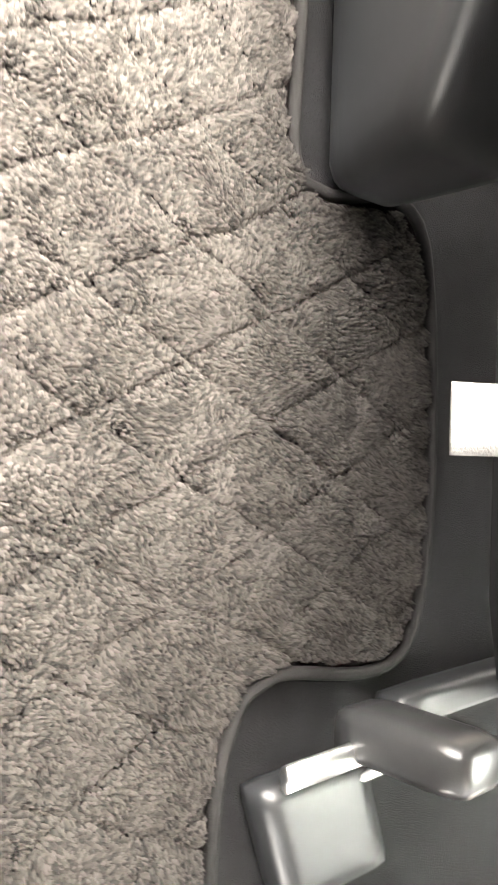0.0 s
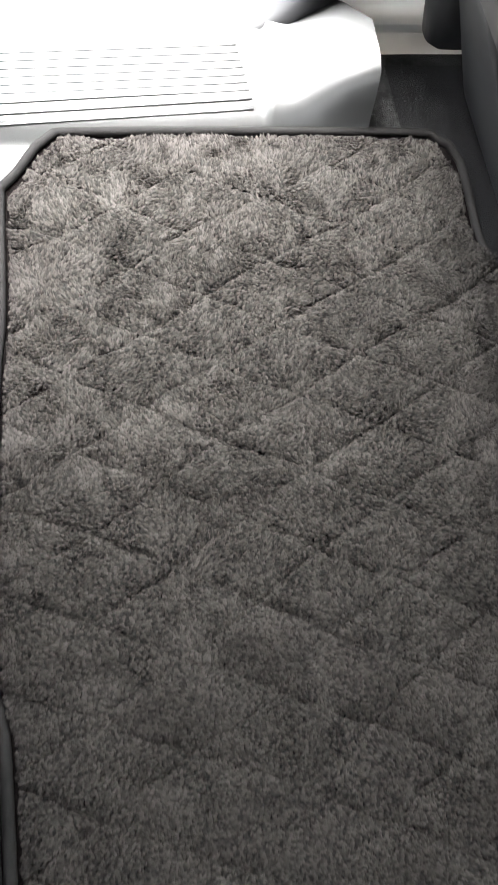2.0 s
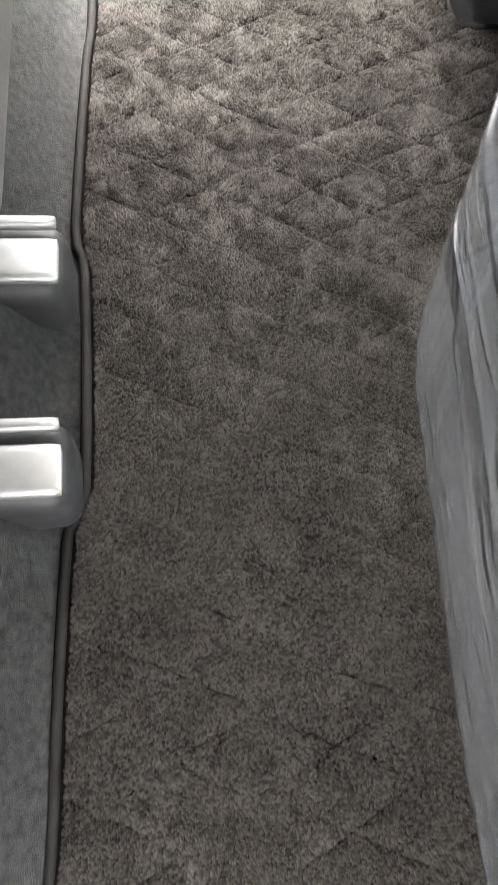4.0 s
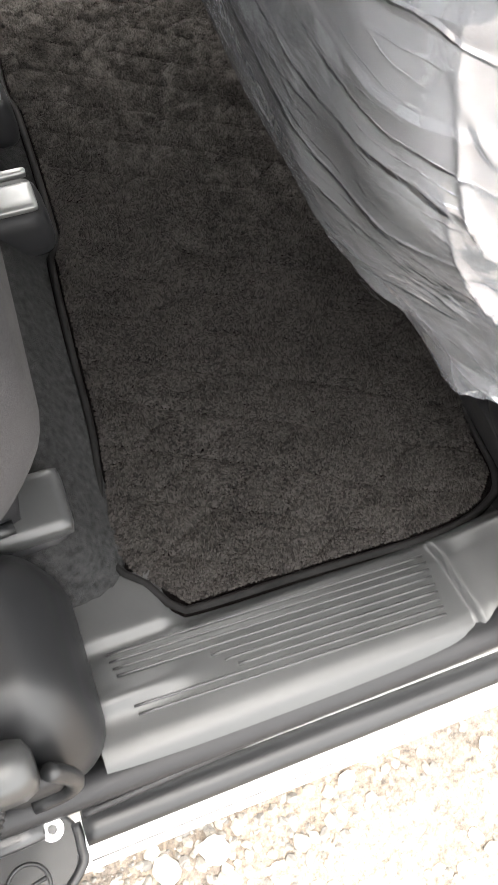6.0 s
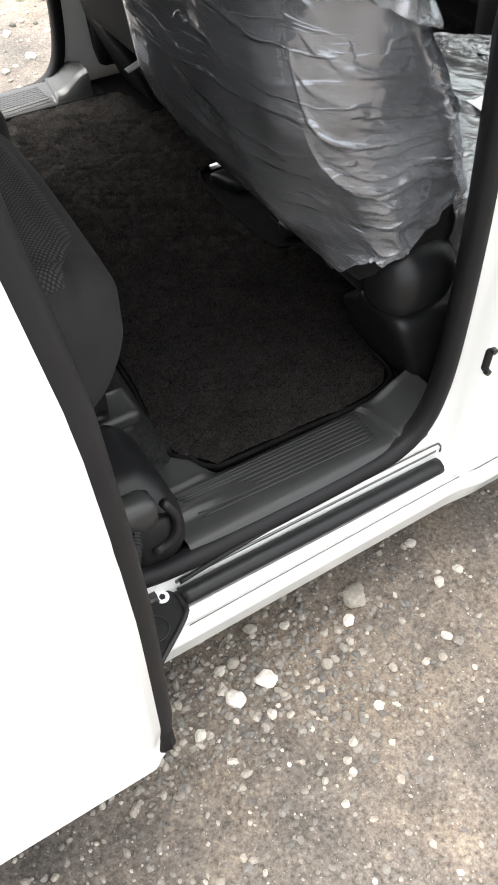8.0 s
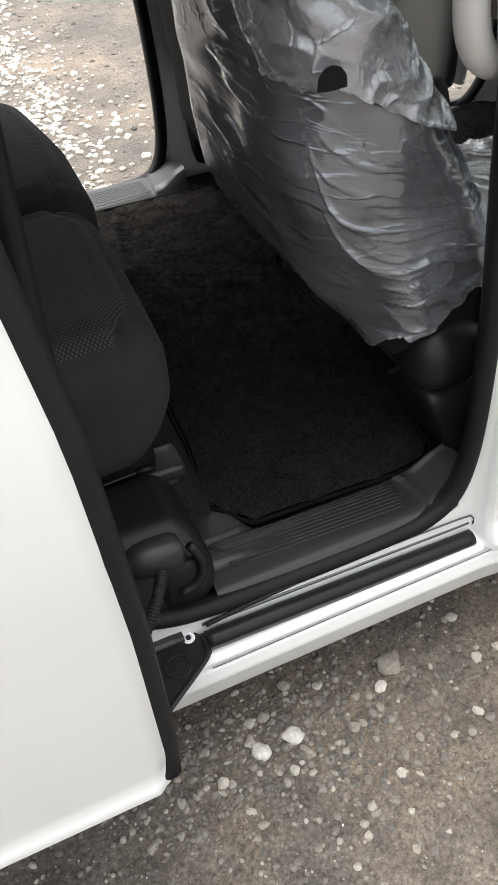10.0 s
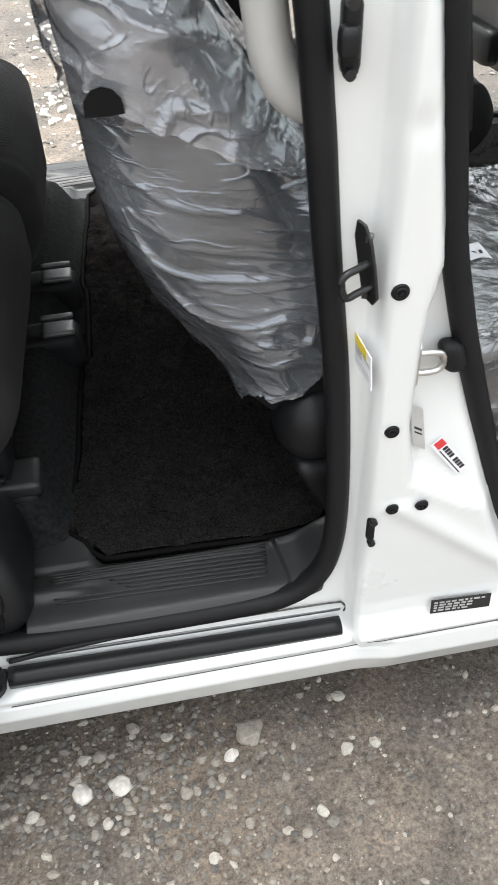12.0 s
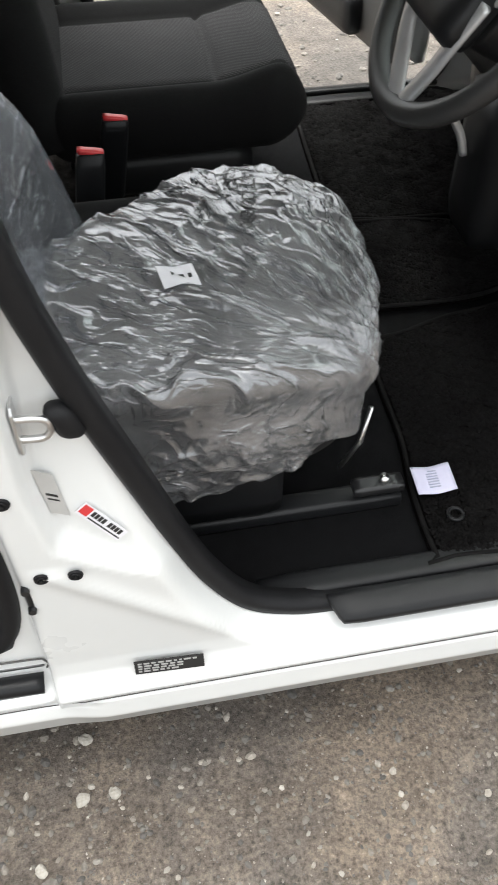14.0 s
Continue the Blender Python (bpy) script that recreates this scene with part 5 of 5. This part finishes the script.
def backrest_cover():
    s = empty("seat_cover", "crumpled clear polythene cover over the front backrest", "seat cover", at=(0.28, 0.23, 0.64))
    hem = [(-0.06, 0.705), (-0.01, 0.700), (0.03, 0.660), (0.06, 0.648), (0.10, 0.668), (0.135, 0.685), (0.16, 0.650), (0.20, 0.630), (0.28, 0.62), (0.36, 0.62), (0.44, 0.63), (0.52, 0.64)]

    def low(i, x, y):
        ragged = 0.006 * noise.noise(Vector((i * 0.11, 0, 4))) + 0.004 * noise.noise(Vector((i * 0.37, 2, 4)))
        near = soft(0.06, 0.0, y)
        tongue = along([(0.24, 0.0), (0.285, 0.0), (0.31, -0.030), (0.34, -0.012), (0.37, 0.030), (0.40, 0.045), (0.44, 0.06)], x)
        return along(hem, y) + ragged + 0.03 * soft(0.34, 0.44, x) + 0.45 * near * tongue

    def high(i, x, y):
        wave = 0.006 * noise.noise(Vector((i * 0.2, 3, 4)))
        if y > 0.05:
            return min(1.46, 1.128 + 1.7 * (y - 0.05) + wave)
        return 1.128 - 0.75 * max(0.0, x - 0.145) + wave

    ob = film_layer("film", low, 0.010, fold_relief, FILM, s, label="crumpled clear polythene film")
    fold = film_layer("film_fold", high, 0.012, crumple_relief, FILM3, s, rows=170, label="doubled crumpled film")
    return s, ob, fold


cover_back, film_back, film_top = backrest_cover()


def cushion_cover():
    s = empty("seat_cover", "wrinkled clear polythene cover over the front cushion", "seat cover", at=(0.70, 0.23, 0.60))
    o = -Vector(s.location)

    def shape(p):
        q = p.copy()
        t = soft(0.55, 0.70, p.z)
        # drum-shaped front, tilted top
        q.x -= (0.045 if p.y < 0.24 else 0.085) * soft(0.08, 0.27, abs(p.y - 0.24)) * soft(0.68, 0.93, p.x)
        q.z -= 0.014 * t * soft(0.30, 0.48, p.y)
        q.z += t * 0.020 * (1 - ((p.y - 0.24) / 0.27) ** 2)
        # skirt hem, lowest beside the door and the rear
        if p.z < 0.60:
            k = (0.60 - p.z) / 0.12
            hem = along([(0.50, 0.100), (0.62, 0.120), (0.70, 0.095), (0.80, 0.070), (0.86, 0.030), (0.95, 0.02)], p.x) + 0.012 * noise.noise(Vector((p.x * 22, p.y * 22, 0)))
            q.z = 0.60 - k * hem
            q.y += 0.02 * k * (0.23 - p.y) / 0.27
        return q + o

    def keep(c):
        c = c - o
        if c.z < 0.484:
            return False
        # the cover ends on a slant towards the backrest, with a torn corner
        ragged = 0.006 * noise.noise(Vector((c.x * 30, c.y * 30, 3)))
        if c.y > 0.455:
            return c.x > 0.70 + ragged
        return c.x > 0.43 + 1.06 * max(0.0, c.y - 0.215) + ragged

    v, f = rounded((0.49, 0.510, 0.275), 0.022, (200, 200, 96), (0.665, 0.230, 0.600), deform=shape, keep=keep)
    w = np.array([tuple(q) for q in v]) - np.array(o)
    x, y, z = w[:, 0], w[:, 1], w[:, 2]
    # wrinkles fanning out from the front corner by the door over the top, crackles on the skirt
    dx, dy = 0.93 - x, y + 0.05
    r, th = np.hypot(dx, dy), np.arctan2(dy, dx) + 0.05 * ripple(x * 12, y * 12, 1) + 0.02 * ripple(x * 40, y * 40, 2)
    top = smoothstep(0.66, 0.73, z)
    def crests(a, b, seed, k):
        return np.maximum(0.0, 1 - k * np.abs(ripple(a, b, seed)))

    th = th + 0.03 * ripple(x * 25, y * 25, 12)
    amount = top * (0.011 * crests(th * 5.5, r * 2.2, 3, 3.0) + 0.007 * crests(th * 11, r * 4.5, 4, 2.6) + 0.0034 * crests(th * 21 + r * 6, r * 8, 5, 2.8) + 0.0015 * crests(th * 38 - r * 9, r * 12, 15, 2.6)
                    + 0.0025 * crests(x * 16 + y * 22, y * 9 - x * 12, 8, 3.0) + 0.005 * (1 - facets(th * 6, r * 6, 9)))
    low = smoothstep(0.68, 0.56, z) * smoothstep(0.92, 0.70, x)
    amount = amount + (1 - top) * ((0.25 + low) * (0.006 * crests(x * 12 + z * 9, z * 8 - x * 5, 6, 3.2) + 0.005 * crests(x * 26 - z * 18, z * 24, 7, 2.8) + 0.003 * crests(x * 50 + z * 20, z * 46, 10, 2.4)))
    v = displaced(v, f, amount * smoothstep(0.0, 0.015, w[:, 2] - 0.47))
    return s, raw("film", v, f, FILM2, s, "wrinkled clear polythene film")


cover_cushion, film_cushion = cushion_cover()


def writing(text, size, m, material, parent, name="lettering", onto=None):
    """Flat letters from the built-in font as a mesh, laid by the pose m; onto: a mesh on which they are pressed along -z of m."""
    cu = bpy.data.curves.new("letters", 'FONT')
    cu.body, cu.size = text, size
    cu.resolution_u = 2
    tmp = bpy.data.objects.new("letters", cu)
    scene.collection.objects.link(tmp)
    bpy.context.view_layer.update()
    me = bpy.data.meshes.new_from_object(tmp.evaluated_get(bpy.context.evaluated_depsgraph_get()))
    bpy.data.objects.remove(tmp)
    inv = Matrix.Translation(-Vector(parent.location))
    if onto:
        from mathutils.bvhtree import BVHTree
        base = onto.parent.location
        tree = BVHTree.FromPolygons([v.co + base for v in onto.data.vertices], [tuple(p.vertices) for p in onto.data.polygons])
        way = (m.to_3x3() @ Vector((0, 0, -1))).normalized()
        for v in me.vertices:
            w = m @ v.co
            hit = tree.ray_cast(w, way)
            v.co = (hit[0] - way * 0.007 if hit[0] else w)
        me.transform(inv)
    else:
        me.transform(inv @ m)
    me.name = name
    return link(name, me, material, parent, "", smooth=False)


# print on the covers
def toward_seat(eye, along_dir, across):
    """A pose at eye whose x runs along the writing and whose z points back from the cover."""
    a = Vector(along_dir).normalized()
    z = a.cross(Vector(across)).normalized()
    y = z.cross(a)
    return Matrix(((a.x, y.x, z.x, eye[0]), (a.y, y.y, z.y, eye[1]), (a.z, y.z, z.z, eye[2]), (0, 0, 0, 1)))


for text, at in (("REMOVE COVER", (-0.10, 0.250, 0.922)), ("SALE", (-0.10, 0.285, 1.150)), ("E COVER", (-0.10, 0.205, 1.128)), ("OVER", (0.02, 0.150, 0.700))):
    writing(text, 0.020, toward_seat(at, (0.0, -0.96, -0.28) if text != "OVER" else (0.0, -1, 0.0), (0.0, -0.28, 0.96)), INK, cover_back, onto=film_back)
writing("R MUST COVER", 0.030, toward_seat((0.785, 0.462, 0.90), (-0.20, -1, 0), (1, -0.20, 0)), INK, cover_cushion, onto=film_cushion)
writing("SIDE", 0.030, toward_seat((0.748, 0.440, 0.90), (-0.18, -1, 0), (1, -0.18, 0)), INK, cover_cushion, onto=film_cushion)


def patch(name, m, outline, material, parent, onto, label="", lift=0.003, n=8):
    """A thin piece pressed on a film along -z of m: a fan of rings from its middle to its outline."""
    from mathutils.bvhtree import BVHTree
    base = onto.parent.location
    tree = BVHTree.FromPolygons([v.co + base for v in onto.data.vertices], [tuple(p.vertices) for p in onto.data.polygons])
    way = (m.to_3x3() @ Vector((0, 0, -1))).normalized()
    verts, faces, k = [], [], len(outline)
    for j in range(n + 1):
        for x, y in outline:
            w = m @ Vector((x * max(j, 0.02) / n, y * max(j, 0.02) / n, 0))
            hit = tree.ray_cast(w, way)
            verts.append((hit[0] - way * lift if hit[0] else w) - Vector(parent.location))
    for j in range(n):
        for i in range(k):
            faces.append((j * k + i, j * k + (i + 1) % k, (j + 1) * k + (i + 1) % k, (j + 1) * k + i))
    return raw(name, verts, faces, material, parent, label)


SQUARE = [(-0.026, -0.022), (0.0, -0.022), (0.026, -0.022), (0.026, 0.0), (0.026, 0.022), (0.0, 0.022), (-0.026, 0.022), (-0.026, 0.0)]
patch("size_label", pose(0.641, 0.157, 0.90, 0, 0, 10), SQUARE, PAPER, cover_cushion, film_cushion, "white square label on the film", 0.004)
for _i, _w in enumerate((0.004, 0.008, 0.005)):
    patch("print_bar", pose(0.633 + 0.012 * _i, 0.155 + 0.002 * _i, 0.90, 0, 0, 10), [(-_w / 2, -0.004), (_w / 2, -0.004), (_w / 2, 0.004), (-_w / 2, 0.004)], INK, cover_cushion, film_cushion, lift=0.0055, n=2)
HALFMOON = [(-0.026, -0.016), (0.0, -0.018), (0.026, -0.016), (0.024, 0.004), (0.014, 0.018), (0.0, 0.023), (-0.014, 0.019), (-0.024, 0.006)]
_tear = [(0.119 + 0.78 * x, 0.72 * z + 1.143) for x, z in HALFMOON]
_near = [v.co + Vector(cover_back.location) for v in film_top.data.vertices]
_front = min(q.y for q in _near if abs(q.x - 0.118) < 0.03 and 1.125 < q.z < 1.175)
plate("torn_patch", _tear, 0.002, Matrix.Translation(-Vector(cover_back.location)) @ Matrix(((1, 0, 0, 0), (0, 0, 1, _front - 0.004), (0, 1, 0, 0), (0, 0, 0, 1))), SHADECLOTH, cover_back, "dark cloth showing through a tear")

# ---------------------------------------------------------------- floor mats
MAT = [(0.0, 0.0), (0.15, -0.006), (0.30, -0.012), (0.375, 0.003), (0.403, 0.035), (0.408, 0.12), (0.44, 0.145), (0.60, 0.155), (0.61, 0.43), (0.47, 0.452), (0.43, 0.48), (0.42, 0.56),
       (0.42, 0.73), (0.432, 0.80), (0.465, 0.828), (0.61, 0.84), (0.61, 1.125), (0.50, 1.138), (0.472, 1.155), (0.474, 1.26), (0.455, 1.288), (0.41, 1.297), (0.078, 1.305), (0.060, 1.290), (0.040, 1.260),
       (0.026, 1.245), (0.019, 1.115), (0.011, 1.05), (-0.005, 0.83), (0.003, 0.775), (-0.003, 0.54), (-0.018, 0.508), (-0.030, 0.36), (-0.038, 0.234), (-0.058, 0.12), (-0.060, 0.082), (-0.050, 0.060), (-0.032, 0.043), (-0.016, 0.014)]


def groove(x, y):
    """Depth (0 to 1) of the quilted lines that cross the mat in long diamonds, and the way from them (0 to 1)."""
    w = 0.006 * ripple(x * 11, y * 11, 2) + 0.0022 * ripple(x * 60, y * 60, 5)
    deep = 0.35 + 0.65 * smoothstep(-0.35, 0.35, ripple(x * 38, y * 38, 8))
    a = (y + 0.52 * x + w) / 0.068
    b = (y - 0.52 * x - w) / 0.068
    da, db = np.abs(a - np.round(a)) * 0.068, np.abs(b - np.round(b)) * 0.068
    d = np.minimum(da, db * 1.15)
    return deep * np.exp(-(d / 0.0022) ** 2), np.minimum(d / 0.034, 1.0)


def build_mat(name, outline, z, label, spacing, height, cover=PILE):
    thing = empty(name, label, "floor mat", at=(sum(p[0] for p in outline) / len(outline), sum(p[1] for p in outline) / len(outline), z))
    o = -Vector(thing.location)
    fine = [(p.x, p.y) for p in smooth_line([(x, y, 0) for x, y in outline], 0.012, closed=True)]
    rim = [(x + 0.006 * (b[1] - a[1]) / (math.hypot(b[0] - a[0], b[1] - a[1]) or 1), y - 0.006 * (b[0] - a[0]) / (math.hypot(b[0] - a[0], b[1] - a[1]) or 1)) for (x, y), a, b in zip(fine, fine[-1:] + fine[:-1], fine[1:] + fine[:1])]
    plate("backing", rim, 0.0055, Matrix.Translation(o + Vector((0, 0, z))), MATBASE, thing, "black mat backing")
    v, f = sweep([Vector((x, y, z + 0.0085)) + o for x, y in fine], ring(0.0046, 0.0048, 8), True)
    raw("binding", v, f, PIPING, thing, "black corded edge binding")
    poly = np.array(fine)
    lo, hi = poly.min(0), poly.max(0)
    rng = np.random.RandomState(4)
    gx, gy = np.meshgrid(np.arange(lo[0], hi[0], spacing), np.arange(lo[1], hi[1], spacing))
    gx = gx + rng.uniform(-0.45, 0.45, gx.shape) * spacing
    gy = gy + rng.uniform(-0.45, 0.45, gy.shape) * spacing
    d, _ = signed(gx, gy, poly[::3])
    m = d < -0.008
    m &= groove(gx, gy)[0] < 0.80 + 0.45 * rng.uniform(0, 1, gx.shape)
    px, py = gx[m], gy[m]
    k = len(px)
    g, puff = groove(px, py)
    clump = ripple(px * 150, py * 150, 6)
    slow = ripple(px * 55, py * 55, 3)
    tip = 0.6 * np.stack([ripple(px * 85, py * 85, 1) + 0.6 * ripple(px * 25, py * 25, 4), ripple(px * 85, py * 85, 9) + 0.6 * ripple(px * 25, py * 25, 10)], 1)
    tall = height * (1 - 0.7 * g) * (1.0 + 0.40 * clump + 0.35 * slow) * rng.uniform(0.7, 1.15, k) + 0.0006
    half = spacing * rng.uniform(0.85, 1.25, k)
    ang = rng.uniform(0, 1.57, k)
    base = np.stack([px, py, z + 0.0056 + 0.0055 * (1 - np.exp(-puff / 0.17))], 1) + np.array(o)
    verts = np.zeros((k, 5, 3))
    for q in range(4):
        verts[:, q, 0] = half * np.cos(ang + q * math.pi / 2)
        verts[:, q, 1] = half * np.sin(ang + q * math.pi / 2)
    verts[:, 4, 0] = tip[:, 0] * height + rng.uniform(-0.3, 0.3, k) * height
    verts[:, 4, 1] = tip[:, 1] * height + rng.uniform(-0.3, 0.3, k) * height
    verts[:, 4, 2] = tall
    verts += base[:, None, :]
    idx = np.arange(k)[:, None] * 5
    tri = np.concatenate([idx + np.array([[0, 1, 4]]), idx + np.array([[1, 2, 4]]), idx + np.array([[2, 3, 4]]), idx + np.array([[3, 0, 4]])])
    pl = raw("mat_surface", verts.reshape(-1, 3).tolist(), tri.tolist(), cover, thing, "dark cut pile in quilted diamonds", smooth=True)
    tagged(pl, kind="stuff")
    return thing


build_mat("rear_floor_mat", MAT, 0.353, "dark brown-black quilted pile floor mat with corded edge", 0.0020, 0.0036)
DRIVER_MAT = [(0.995, -0.10), (1.02, -0.105), (1.55, -0.08), (1.55, 0.46), (1.26, 0.46), (1.10, 0.42), (1.03, 0.40), (1.015, 0.29), (1.012, 0.15), (0.995, 0.02)]
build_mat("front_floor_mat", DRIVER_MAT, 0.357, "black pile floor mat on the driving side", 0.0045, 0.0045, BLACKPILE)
PASSENGER_MAT = [(1.06, 0.84), (1.30, 0.80), (1.55, 0.82), (1.55, 1.36), (1.30, 1.37), (1.11, 1.36), (1.085, 1.33), (1.062, 1.0)]
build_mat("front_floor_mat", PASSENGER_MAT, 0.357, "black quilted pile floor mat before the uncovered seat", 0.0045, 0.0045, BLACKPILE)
CENTRE_MAT = [(1.06, 0.50), (1.35, 0.52), (1.36, 0.74), (1.07, 0.80), (1.03, 0.74), (1.03, 0.55)]
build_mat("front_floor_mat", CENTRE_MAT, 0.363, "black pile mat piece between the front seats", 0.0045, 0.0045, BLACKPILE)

# paper slip and an eyelet on the driving mat
slip = empty("paper_slip", "small pale lilac instruction slip lying on the mat", "paper", at=(1.03, 0.036, 0.382))
v, f = rounded((0.068, 0.058, 0.0012), 0.0005, (8, 8, 1), (0, 0, 0), deform=lambda p: Vector((p.x + 0.05 * p.y, p.y, p.z + 0.006 * soft(0, 0.034, abs(p.x)))))
raw("sheet", v, f, LILAC, slip)
for k in range(7):
    v, f = rounded((0.034 if k else 0.02, 0.0025, 0.0006), 0.0002, (3, 1, 1), (0.006, 0.018 - 0.0055 * k, 0.0016))
    raw("print_bar", v, f, PALEINK, slip)
eye = empty("mat_eyelet", "round black eyelet in the floor mat", "eyelet", at=(1.045, -0.035, 0.378))
v, f = sweep([Vector((0.012 * math.cos(a), 0.012 * math.sin(a), 0.001)) for a in np.linspace(0, 2 * math.pi, 22)[:-1]], ring(0.003, n=8), True)
raw("eyelet_ring", v, f, BLACK, eye)

# ---------------------------------------------------------------- gravel, last
_r = random.Random(11)
near, pale, far_white, far_grey = [], [], [], []
for _ in range(17000):
    x, y = _r.uniform(-0.9, 1.7), _r.uniform(-1.15, 0.25)
    r = 0.0014 + 0.0070 * _r.random() ** 6
    near.append((x, y, r))
for _ in range(300):
    x, y = _r.gauss(-0.12, 0.20), _r.gauss(-0.24, 0.10)
    near.append((x, y, 0.0035 + 0.008 * _r.random() ** 3))
for _ in range(900):
    x, y = (_r.gauss(-0.10, 0.28), _r.gauss(-0.26, 0.14)) if _r.random() < 0.6 else (_r.uniform(-0.8, 1.5), _r.uniform(-1.0, -0.10))
    near.append((x, y, 0.0022 + 0.0085 * _r.random() ** 4))
for _ in range(420):
    near.append((_r.gauss(-0.08, 0.17), _r.gauss(-0.24, 0.09), 0.0045 + 0.0075 * _r.random() ** 2))
for _ in range(170):
    x, y = (_r.uniform(-0.7, 1.3), _r.uniform(-0.95, -0.12)) if _r.random() < 0.6 else (_r.gauss(-0.2, 0.22), _r.gauss(-0.32, 0.13))
    pale.append((x, y, 0.0025 + 0.0075 * _r.random() ** 3))
for _ in range(4200):
    x, y = _r.uniform(-1.4, 2.8), _r.uniform(1.4, 6.0)
    far_grey.append((x, y, 0.004 + 0.014 * _r.random() ** 3))
while len(far_white) < 1700:
    x, y = _r.uniform(-1.0, 0.75), _r.uniform(1.9, 5.2)
    mid = 0.24 - 0.05 * (y - 2.5)
    dens = math.exp(-((x - mid) / 0.30) ** 2) * (0.5 + 0.7 * noise.noise(Vector((x * 3, y * 2, 5))))
    if _r.random() < dens * (0.45 if y < 2.5 else 1):
        far_white.append((x, y, 0.009 + 0.017 * _r.random() ** 1.5))
for _ in range(260):
    pale.append((_r.uniform(-0.8, 1.6), _r.uniform(-1.1, -0.15), 0.0018 + 0.0042 * _r.random() ** 2))
gravel("gravel", near, GREYSTONE, "loose grey gravel on dirt")
gravel("gravel", pale, PALESTONE, "scattered pale pebbles")
gravel("gravel", far_grey, GREYSTONE, "loose brown gravel beyond the car")
gravel("gravel", far_white, WHITESTONE, "drift of white pebbles beyond the car", sub=1)

rng = random.Random(8)
for x, y, r in ((-0.040, -0.235, 0.0185), (-0.110, -0.236, 0.0185), (0.163, -0.218, 0.0125), (0.205, -0.182, 0.024), (-0.092, -0.31, 0.009), (-0.068, -0.295, 0.010), (-0.03, -0.275, 0.008), (-0.20, -0.26, 0.011), (0.375, -0.245, 0.012), (0.385, -0.14, 0.012), (-0.104, -0.172, 0.0115), (0.05, -0.16, 0.010), (0.43, -0.242, 0.011), (0.073, -0.268, 0.012), (0.092, -0.270, 0.008), (-0.207, -0.189, 0.009), (0.304, -0.347, 0.011), (0.270, -0.377, 0.009), (0.176, -0.342, 0.009), (-0.078, -0.172, 0.012), (-0.012, -0.129, 0.013), (0.106, -0.387, 0.010)):
    vs, fs = pebble_shape(rng, 3 if r > 0.015 else 2)
    a = rng.uniform(0, 3)
    m = pose(0, 0, 0, 0, 0, math.degrees(a))
    grey = 0.19 < x < 0.22 or r < 0.0095 or (x, y) in ((0.073, -0.268), (-0.078, -0.172), (-0.012, -0.129))
    st = raw("stone", [m @ Vector((q.x * r * 1.1, q.y * r * 0.92, q.z * r * 0.55)) for q in vs], fs, GREYSTONE if grey else WHITESTONE if r > 0.018 or (x, y) == (0.163, -0.218) else PALESTONE, smooth=r > 0.018 and not grey)
    st.location = (x, y, ground_height(x, y) + r * 0.35)
    tagged(st, "grey angular stone lying on the dirt" if grey else "smooth pale stone lying on the dirt", "stone", "pale stones by the sill")
